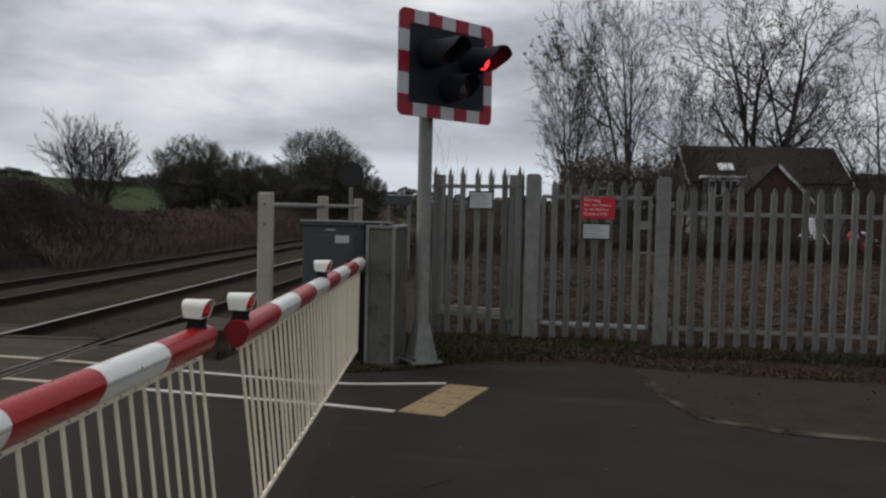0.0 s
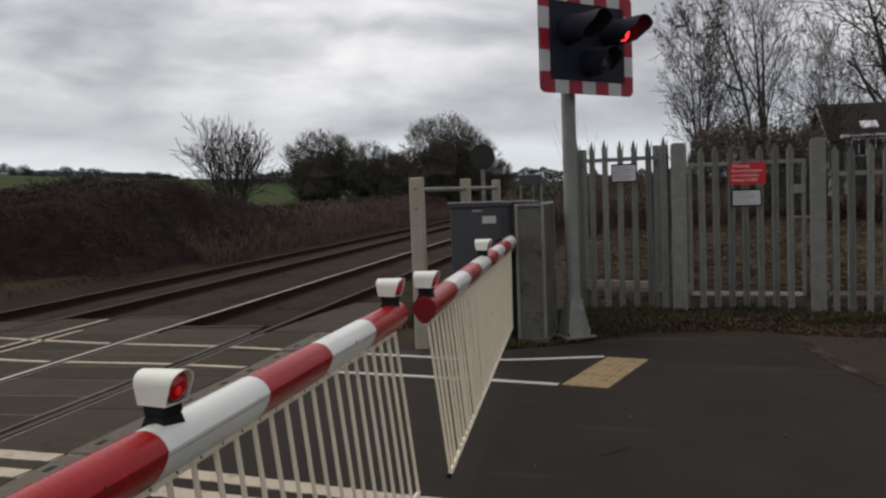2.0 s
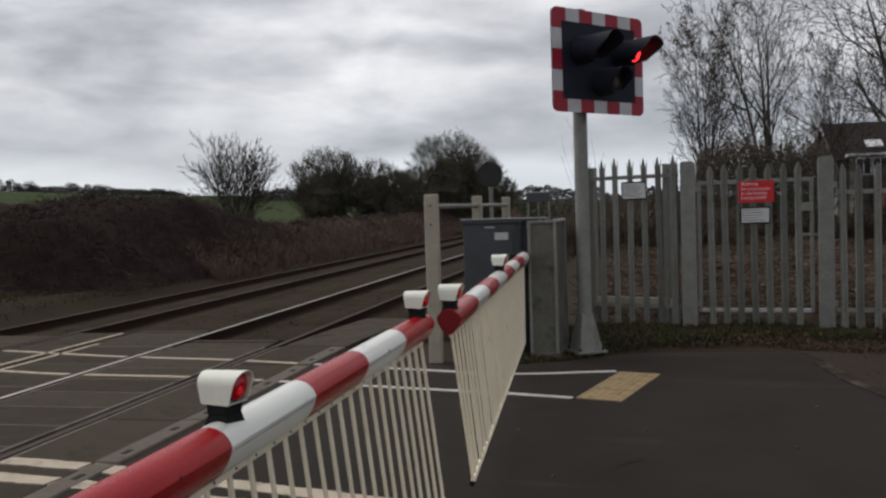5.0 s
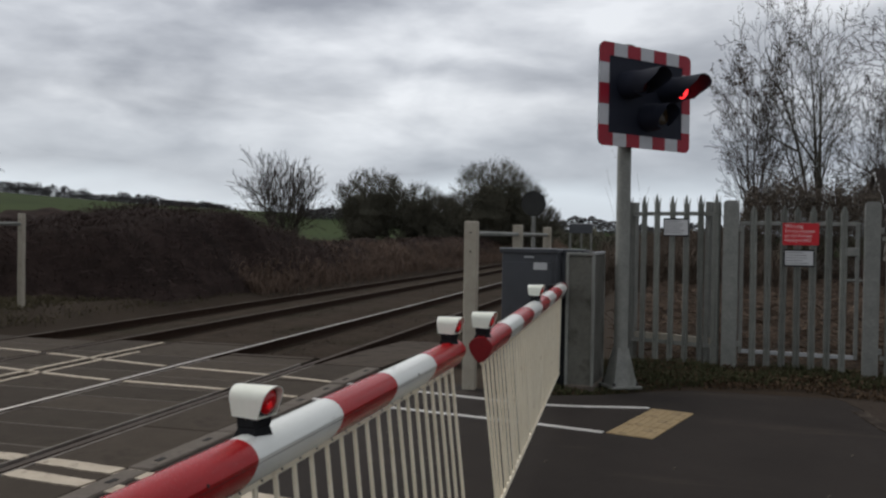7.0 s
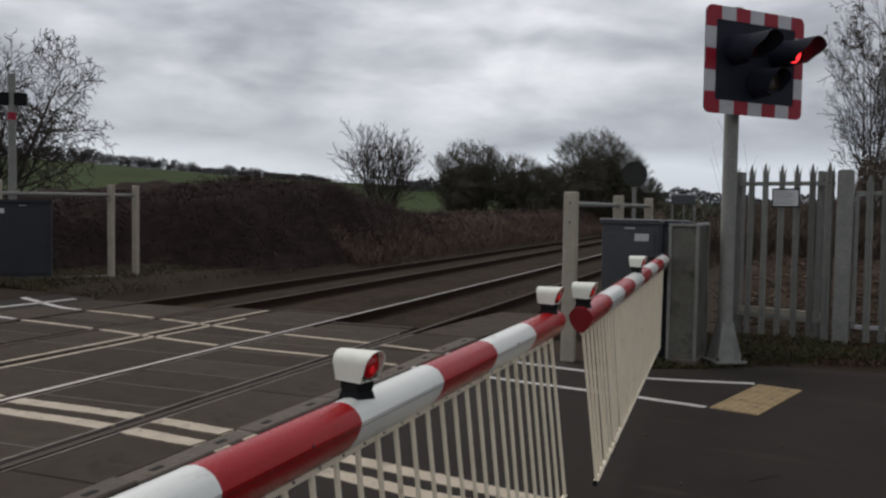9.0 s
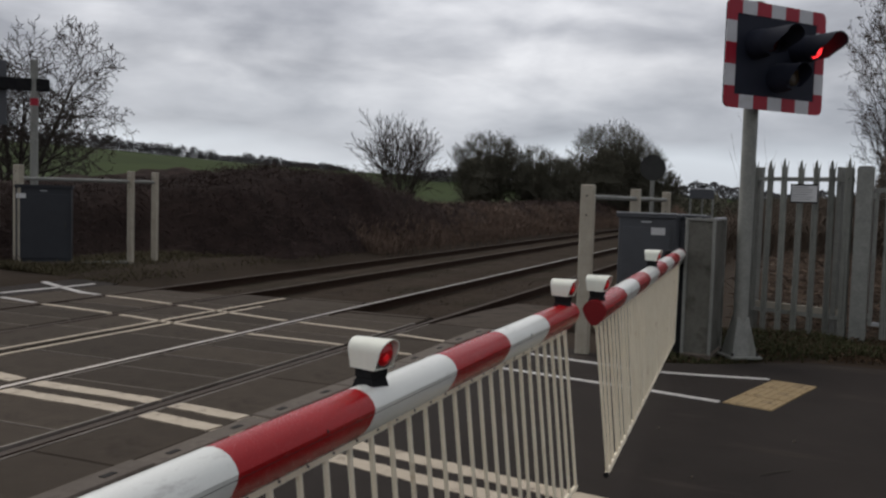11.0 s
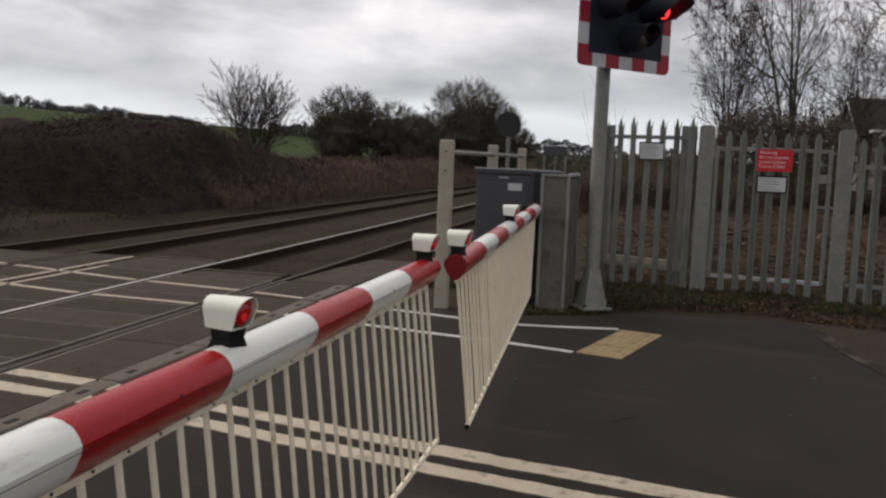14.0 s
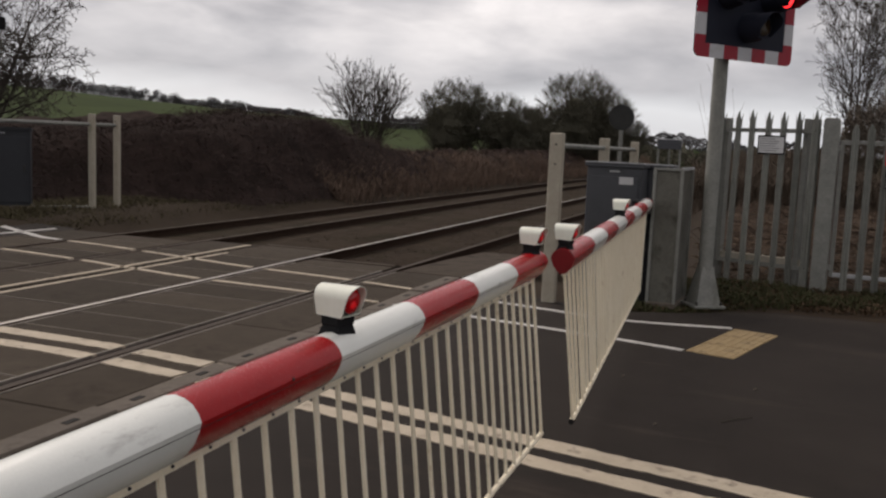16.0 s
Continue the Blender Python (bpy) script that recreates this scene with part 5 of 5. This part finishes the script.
BANK = [(-9, 1.3), (8, 1.35), (12, 1.5), (16, 2.0), (20, 2.25), (23, 1.7), (26, 1.25), (32, 1.1), (45, 1.25), (90, 1.4)]


def bank_h(x, y):
    return lerp_table(BANK, y) * (1 + 0.16 * noise.noise((x * 0.5, y * 0.35, 5.0)) + 0.10 * noise.noise((x * 1.4, y * 1.2, 2.0)))


def bank_top(x, y):
    """Height of the bramble thicket over the ground."""
    front = -9.95 - (2.2 - 2.2 * smooth01(10.0, 14.5, y)) + 0.35 * noise.noise((y * 0.5, 1.0, 0))
    return max(0.0, bank_h(x, y) * smooth01(front, front - 2.1, x) * (1 - smooth01(-17.5, -19.5, x)))


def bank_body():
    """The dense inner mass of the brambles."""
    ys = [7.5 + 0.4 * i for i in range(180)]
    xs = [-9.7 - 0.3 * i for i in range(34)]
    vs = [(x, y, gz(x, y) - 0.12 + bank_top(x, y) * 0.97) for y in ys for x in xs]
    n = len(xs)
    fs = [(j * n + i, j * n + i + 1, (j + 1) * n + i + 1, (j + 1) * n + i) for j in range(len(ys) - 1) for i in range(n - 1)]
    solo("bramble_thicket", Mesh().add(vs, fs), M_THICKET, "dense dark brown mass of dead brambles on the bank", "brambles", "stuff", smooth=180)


bank_body()


def near_bank():
    y = 7.8 + 70 * random.random() ** 1.9
    return -9.9 - 5.2 * random.random() ** 1.2 - (1.4 if y < 12 else 0), y


def bramble_leaves():
    """Arching canes, thin twigs and dead leaves clothing the thicket."""
    m, lv = Mesh(), Mesh()
    for _ in range(20000):
        x, y = near_bank()
        t = bank_top(x, y)
        if t > 0.1:
            leaf(lv, (x, y, gz(x, y) - 0.1 + t + random.gauss(0.0, 0.05)), rnd(0.012, 0.034) * (1 + y / 45))
    for i in range(46000):
        x, y = near_bank()
        t = bank_top(x, y)
        if t < 0.08:
            continue
        long_cane = i % 22 == 0
        z, a, s = gz(x, y) - 0.15 + t - abs(random.gauss(0, 0.05)), rnd(0, 6.28), rnd(0.35, 0.8) if long_cane else rnd(0.07, 0.30)
        dx, dy, w = math.cos(a) * s, math.sin(a) * s, (0.0042 if long_cane else 0.0034) * (1 + y / 26)
        rise = s * rnd(0.15, 0.5) if long_cane else s * rnd(-0.2, 0.9)
        sx, sy = -math.sin(a) * w, math.cos(a) * w
        vs = []
        for f, q in ((0, 0), (0.35, 0.85), (0.7, 1.0), (1.0, 0.55)):
            vs += [(x + dx * f - sx, y + dy * f - sy, z + rise * q - w * 0.6), (x + dx * f + sx, y + dy * f + sy, z + rise * q + w * 0.6)]
        m.add(vs, [(0, 1, 3, 2), (2, 3, 5, 4), (4, 5, 7, 6)])
    solo("bramble_twigs", m, M_CANE, "dead brown bramble canes and twigs over the thicket", "brambles", "stuff", smooth=0)
    solo("bramble_leaves", lv, M_BRAMBLE, "withered dark bramble leaves on the thicket", "brambles", "stuff", smooth=0)


bramble_leaves()
stems("dry_reeds", M_REED, "pale brown dry reeds and grass along the track", 30000, lambda: (-10.2 - abs(random.gauss(0, 2.2)) + 0.5 * random.random(), 18 + 76 * random.random() ** 1.3), lambda x, y: (1.2 + 0.55 * noise.noise((x * 0.5, y * 0.3, 0))) * (0.35 + 0.65 * smooth01(-10.0, -12.0, x)), 0.75, 0.009)
stems("track_edge_grass", M_VERGEDRY, "short dead grass and moss beside the far track", 22000, lambda: (rnd(-12.6, -9.45), 7.3 + 42 * random.random() ** 1.7), lambda x, y: 0.05 + 0.11 * smooth01(-10.4, -11.6, x) + 0.05 * noise.noise((x * 1.1, y * 0.9, 3)), 1.2, 0.008)


def tangle(name, material, label, n, place, h, size, width):
    """Dead growth lying every way: short arched stems at all heights up to h."""
    m = Mesh()
    for _ in range(n):
        x, y = place()
        z = gz(x, y) - 0.03 + h(x, y) * random.random() ** 1.4
        a, s = rnd(0, 6.283), size * rnd(0.4, 1.3)
        dx, dy, lift = math.cos(a) * s, math.sin(a) * s, s * rnd(-0.15, 0.75)
        w = width * rnd(0.6, 1.4)
        sx, sy = -math.sin(a) * w * 0.5, math.cos(a) * w * 0.5
        vs = []
        for f, q, ww in ((0, 0, 1.0), (0.5, 0.8, 0.9), (1.0, 0.7, 0.3)):
            vs += [(x + dx * f - sx * ww, y + dy * f - sy * ww, z + lift * q - w * ww), (x + dx * f + sx * ww, y + dy * f + sy * ww, z + lift * q + w * ww)]
        m.add(vs, [(0, 1, 3, 2), (2, 3, 5, 4)])
    return solo(name, m, material, label, "undergrowth", "stuff", smooth=0)


def behind_fence():
    return rnd(0.3, 16), 7.75 + 27 * random.random() ** 1.5


def scrub_h(x, y):
    return max(0.12, 0.62 - 0.02 * (y - 8)) * (0.75 + 0.9 * noise.noise((x * 0.55, y * 0.4, 8)) + 0.4 * noise.noise((x * 1.7, y * 1.2, 2)))


tangle("scrub", M_SCRUB, "tangled brown dead bracken and grass behind the fence", 62000, behind_fence, scrub_h, 0.17, 0.0055)
tangle("scrub_dark", M_BRAMBLE, "dark bramble scrub behind the fence", 9000, behind_fence, lambda x, y: scrub_h(x, y) * 1.25, 0.30, 0.006)
stems("trackside_bushes", M_TWIG, "brown bushes and dead growth beside the far track", 16000, lambda: (rnd(-1.9, 4.5), 24 + 75 * random.random() ** 1.3), lambda x, y: 1.0 + 0.012 * y + 0.5 * noise.noise((x * 0.4, y * 0.2, 4)), 0.8, 0.012)
stems("trackside_weeds", M_TWIG, "dead weeds between the track and the fence", 3500, lambda: (rnd(-2.2, -0.7), 6.6 + 26 * random.random() ** 1.5), lambda x, y: 0.22 + 0.2 * smooth01(8, 14, y), 0.4, 0.008)


def shrub():
    """A ragged brown bush line in front of the house."""
    az = rnd(10.5, 25)
    x, y = at_az(az, rnd(30, 36))
    return x, y


stems("garden_shrubs", M_BRAMBLE, "ragged brown shrubs in front of the house", 5000, shrub, lambda x, y: 0.9 + 0.6 * noise.noise((x * 0.5, y * 0.5, 1)), 0.5, 0.02)


def verge():
    while True:
        x, y = rnd(-0.75, 9.0), rnd(4.55, 7.3)
        edge = lerp_table([(-0.8, 4.9), (-0.3, 4.75), (0.3, 5.0), (0.9, 5.5), (1.6, 5.9), (2.3, 6.05), (3, 6.1), (4, 6.2), (9, 5.8)], x)
        if y > edge + 0.2 * random.random() and not (0.0 < x < 0.32 and 5.3 < y < 5.95) and math.hypot(x - 0.56, y - 5.58) > 0.16:
            return x, y


stems("verge_grass", M_GRASS, "dark green and brown verge grass along the fence", 21000, verge, lambda x, y: 0.11 + 0.08 * noise.noise((x * 1.5, y * 1.5, 0)), 0.6, 0.006)
dl = Mesh()
for _ in range(5500):
    x, y = verge()
    leaf(dl, (x, y, gz(x, y) + rnd(0.01, 0.06)), 0.028)
for _ in range(4200):
    x = 1.4 + 8.5 * random.random()
    y = lerp_table([(1.4, 5.85), (2.3, 6.0), (3, 5.75), (4, 5.5), (9, 4.9), (10, 4.8)], x) + abs(random.gauss(0, 0.35)) - 0.12
    leaf(dl, (x, y, max(0.012, gz(x, y) + 0.012) + rnd(0, 0.02)), rnd(0.015, 0.032))
for _ in range(50):
    leaf(dl, (rnd(2.9, 9), rnd(3.2, 6.3), rnd(0.025, 0.035)), 0.03)
solo("fallen_leaves", dl, M_DEAD, "scattered brown fallen leaves on the verge", "leaves", "stuff", smooth=0)
gs = Mesh()
for _ in range(1800):
    x, y = rnd(2.8, 10), rnd(2.4, 6.4)
    if y < lerp_table([(2.8, 5.2), (2.95, 4.2), (3.1, 3.5), (3.6, 3.2), (4.6, 3.0), (8, 2.45), (10, 2.2)], x) - 0.12:
        continue
    s = rnd(0.006, 0.016)
    c = Vector((x, y, 0.018))
    gs.add([c + Vector((rnd(-1, 1) * s, rnd(-1, 1) * s, -0.003)) for _ in range(3)] + [c + Vector((0, 0, s * 0.3))], [(0, 1, 3), (1, 2, 3), (2, 0, 3)])
solo("loose_gravel", gs, M_STONE, "loose pale gravel at the road edge", "gravel", "stuff", smooth=0)

# hedge behind the fence and woods on the hill


def leaf_belt(name, label, n, place, size, material, category):
    m = Mesh()
    for _ in range(n):
        leaf(m, place(), size * rnd(0.5, 1.3))
    return solo(name, m, material, label, category, "stuff", smooth=0)


def hedge_spot():
    az, d = rnd(3.4, 11.5), rnd(35, 38.5)
    x, y = at_az(az, d)
    top = 3.1 + 0.35 * noise.noise((az * 0.9, 0.2, 0)) + 0.35 * noise.noise((az * 4, 1.2, 0)) - 1.6 * smooth01(4.4, 3.4, az)
    return x, y, gz(x, y) + top * min(1.25, random.random() ** 0.7 + abs(random.gauss(0, 0.10)))


leaf_belt("hedge", "dense dark brown winter hedge in front of the house", 46000, hedge_spot, 0.045, M_HEDGE, "hedge")


WOOD = [(-50, 7.5), (-45, 6.4), (-40, 5.6), (-36, 4.8), (-33, 4.2), (-29, 2.6)]
WOOD_TREES = []
for k in range(95):
    az = -50 + 21.5 * (k + rnd(-0.4, 0.4)) / 95
    WOOD_TREES.append((az, rnd(405, 450), lerp_table(WOOD, az) * rnd(0.75, 1.2), rnd(1.5, 3.0)))


def wood_spot():
    """Round bare crowns over a thin understorey."""
    az, d, th, wr = WOOD_TREES[random.randrange(len(WOOD_TREES))]
    x, y = at_az(az, d)
    if random.random() < 0.45:
        return x + rnd(-3, 3), y, gz(x, y) - 0.4 + th * 0.55 * random.random()
    q = Vector((rnd(-1, 1), rnd(-1, 1), rnd(-1, 1))).normalized() * random.random() ** 0.4
    return x + q.x * wr, y + q.y * wr, gz(x, y) + th * (0.62 + 0.38 * q.z)


leaf_belt("hilltop_wood", "strip of bare rounded trees along the hill, greyed for haze", 64000, wood_spot, 0.30, M_WOOD, "wood")


def horizon_spot():
    az, d = rnd(-24, 4), rnd(300, 330)
    x, y = at_az(az, d)
    top = 4.2 + 2.4 * noise.noise((az * 0.8, 4.5, 0)) + 1.6 * noise.noise((az * 3.3, 7.5, 0))
    return x, y, gz(x, y) - 0.3 + max(0.6, top) * random.random() ** 0.7


def line_side_spot():
    az, d = rnd(-13, 4), rnd(112, 128)
    x, y = at_az(az, d)
    top = 2.6 + 1.0 * noise.noise((az * 0.9, 1.5, 0)) + 0.7 * noise.noise((az * 3.7, 3.5, 0))
    return x, y, gz(x, y) - 0.2 + top * random.random() ** 0.8


leaf_belt("far_bushes", "low dark bushes beside the line in the distance", 14000, line_side_spot, 0.22, M_IVY, "bushes")
leaf_belt("far_trees", "far dark trees along the skyline, greyed for haze", 16000, horizon_spot, 0.5, M_WOOD, "trees")

# ---- house, car and garden things ----
house = thing("house", (16.7, 52, gz(16.7, 52)), "brick house with a dark tiled roof behind bare trees", "house")
part("wall", Mesh().box((0, 0, 1.5), (8.8, 6.4, 3.2)), M_RENDER, house, "pale rendered walls")
part("gable", Mesh().prism([(-3.2, 3.0), (0, 5.12), (3.2, 3.0)], -4.4, 4.4, pose(0, 0, 0, 0, 0, 90)), M_RENDER, house, "pale gable")
for s in (-1, 1):
    r = part("roof_slope", Mesh().box((0, s * 1.75, 4.12), (9.3, 4.15, 0.12), 0.01, Matrix.Translation((0, s * 1.75, 4.12)) @ Matrix.Rotation(s * -0.585, 4, "X") @ Matrix.Translation((0, -s * 1.75, -4.12))), M_ROOF, house, "dark tiled roof slope")
    for e in (-4.68, 4.68):
        part("bargeboard", Mesh().box((e, s * 1.75, 4.06), (0.05, 4.2, 0.2), 0, Matrix.Translation((e, s * 1.75, 4.06)) @ Matrix.Rotation(s * -0.585, 4, "X") @ Matrix.Translation((-e, -s * 1.75, -4.06))), M_UPVC, r, "pale bargeboard")
part("skylight", Mesh().box((-2.3, -2.3, 3.93), (0.9, 0.75, 0.08), 0.01, Matrix.Translation((-2.3, -2.3, 3.93)) @ Matrix.Rotation(0.585, 4, "X") @ Matrix.Translation((2.3, 2.3, -3.93))), M_UPVC, house, "pale roof window")
bay = part("bay", Mesh().box((-2.5, -3.75, 1.55), (2.7, 1.3, 3.3), 0.02), M_RENDER, house, "pale rendered bay with white windows")
part("fascia", Mesh().box((-2.5, -3.95, 3.24), (3.1, 1.2, 0.14), 0.02), M_UPVC, bay, "white fascia board")
for wx in (-3.35, -2.5, -1.65):
    part("window_frame", Mesh().box((wx, -4.42, 2.62), (0.80, 0.08, 0.98), 0.01), M_UPVC, bay, "white window frame")
    for dx in (-0.18, 0.18):
        part("pane", Mesh().box((wx + dx, -4.465, 2.60), (0.29, 0.02, 0.80)), M_GLASS, bay)
wing = thing("house_wing", (15.6, 46.2, gz(15.6, 46.2) - 0.3), "red brick gabled wing with a white right bargeboard", "house")
part("wall", Mesh().box((0, 0, 1.0), (3.6, 5, 2.4)), M_BRICK, wing, "red brick wall")
part("gable", Mesh().prism([(-1.8, 2.18), (0, 4.0), (1.8, 2.18)], -2.5, 2.5), M_BRICK, wing, "red brick gable")
for s in (-1, 1):
    mm = Matrix.Translation((s * 0.98, 0, 3.14)) @ Matrix.Rotation(s * 0.79, 4, "Y")
    part("roof_slope", Mesh().box((0, 0, 0), (2.75, 5.3, 0.1), 0.01, mm), M_ROOF, wing, "dark tiled roof slope")
    # left board takes the roof colour, so only the right shows from the camera
    part("bargeboard", Mesh().box((0, -2.68, -0.04), (2.75, 0.05, 0.15), 0, mm), M_UPVC if s > 0 else M_ROOF, wing, "bargeboard, white only on the right slope")

ext = thing("house_extension", (25.6, 52, gz(25.6, 52) - 0.5), "lower brown house extension with a tiled roof", "house")
part("wall", Mesh().box((0, 0, 1.2), (9.6, 5.4, 2.6)), M_BRICK, ext, "brown brick wall")
part("roof", Mesh().prism([(-3.0, 2.45), (0, 4.3), (3.0, 2.45)], -4.9, 4.9, pose(0, 0, 0, 0, 0, 90)), M_ROOF, ext, "dark brown tiled roof")
car = thing("parked_car", (4.9, 58, gz(4.9, 58), 0, 0, 70), "white parked car behind the fence and scrub", "car")
part("body", Mesh().prism([(-2.1, 0.3), (2.1, 0.3), (2.15, 0.7), (1.9, 0.88), (1.1, 0.95), (-1.6, 0.98), (-2.12, 0.9), (-2.15, 0.6)], -0.85, 0.85), M_CARWHITE, car, "white car body")
part("cabin", Mesh().prism([(-1.75, 0.95), (1.15, 0.95), (0.45, 1.42), (0.1, 1.47), (-1.1, 1.47), (-1.5, 1.4)], -0.74, 0.74), M_CARWHITE, car, "white car roof")
part("side_glass", Mesh().prism([(-1.5, 1.0), (0.92, 1.0), (0.36, 1.36), (-1.32, 1.36)], -0.75, 0.75), M_GLASS, car, "dark car windows")
for wx in (-1.3, 1.3):
    for wy in (-0.8, 0.8):
        w = part("wheel", Mesh().tube([(wx, wy - 0.1, 0.31), (wx, wy + 0.1, 0.31)], 0.31, 18), M_TYRE, car)
        part("rim", Mesh().tube([(wx, wy - 0.105, 0.31), (wx, wy + 0.105, 0.31)], 0.19, 14), M_GALV, w)

x, y = at_az(19.2, 34)
sw = thing("garden_climbing_frame", (x, y, gz(x, y)), "white tubular garden climbing frame behind the fence", "climbing frame")
part("leg", Mesh().tube([(-0.42, 0, 0), (-0.44, 0, 1.1)], 0.04, 8), M_UPVC, sw, "white tube leg")
part("slide", Mesh().box((0.12, 0, 0.77), (0.13, 0.34, 1.56), 0.02, pose(0, 0, 0, 0, -11, 0)), M_UPVC, sw, "pale plastic slide")
for z in (0.10, 0.33, 0.90):
    part("rung", Mesh().tube([(-0.44, 0, z - 0.03), (0.2, 0, z + 0.03)], 0.022, 6), M_UPVC, sw, "white rung")
part("strut", Mesh().tube([(0.18, 0.1, 1.12), (0.98, 0.1, 0)], 0.035, 8), M_UPVC, sw, "white slanting strut")
part("strut", Mesh().tube([(-0.44, 0.1, 0.98), (-1.62, 0.1, 0.06)], 0.025, 8), M_UPVC, sw, "white slanting strut")
x, y = at_az(21.9, 34)
tr_ = thing("garden_toy_cart", (x, y, gz(x, y)), "red and white plastic garden toy cart behind the fence", "toy cart")
part("tub", Mesh().prism([(-0.05, 0.18), (0.36, 0.16), (0.46, 0.62), (0.30, 0.74), (-0.10, 0.70)], -0.22, 0.22), M_UPVC, tr_, "white plastic tub")
part("panel", Mesh().box((-0.06, -0.05, 0.62), (0.22, 0.42, 0.26), 0.04), M_NOTICERED, tr_, "red plastic panel")
part("canopy", Mesh().box((0.12, 0, 0.98), (0.52, 0.44, 0.05), 0.02, Matrix.Translation((0.12, 0, 0.98)) @ Matrix.Rotation(0.6, 4, "Y") @ Matrix.Translation((-0.12, 0, -0.98))), M_UPVC, tr_, "white tilted canopy")
part("canopy_post", Mesh().tube([(0.1, 0, 0.68), (0.12, 0, 1.0)], 0.02, 6), M_UPVC, tr_)
part("handle", Mesh().tube([(-0.05, 0, 0.3), (-0.42, 0, 0.06), (-0.55, 0, 0.4), (-0.5, 0, 0.9)], 0.028, 8), M_UPVC, tr_, "white bent handle tube")
part("seat", Mesh().box((-0.46, 0, 1.0), (0.30, 0.26, 0.26), 0.07), M_NOTICERED, tr_, "red rounded seat")
part("seat_back", Mesh().box((-0.42, -0.12, 0.97), (0.24, 0.06, 0.20), 0.03), M_UPVC, tr_, "white seat front")
for s in (-0.24, 0.24):
    part("wheel", Mesh().tube([(0.15, s - 0.04, 0.17), (0.15, s + 0.04, 0.17)], 0.17, 14), M_TYRE, tr_)

# litter on the asphalt
twig = Mesh().tube([(0.92, 1.38, 0.006), (1.0, 1.48, 0.009), (1.10, 1.58, 0.005)], [0.0025, 0.0032, 0.0015], 5)
solo("twig", twig, M_BARKPALE, "grey broken twig lying on the asphalt", "twig")
for px, py in ((0.55, 1.15), (2.05, 1.9), (0.2, 2.2), (1.1, 2.3), (2.4, 3.1)):
    peb = Mesh().tube([(px, py, -0.002), (px + 0.004, py, 0.008), (px, py + 0.003, 0.013)], [0.013, 0.011, 0.004], 6)
    solo("pebble", peb, M_KERB, "small grey pebble on the asphalt", "pebble", group="pebbles on the road")
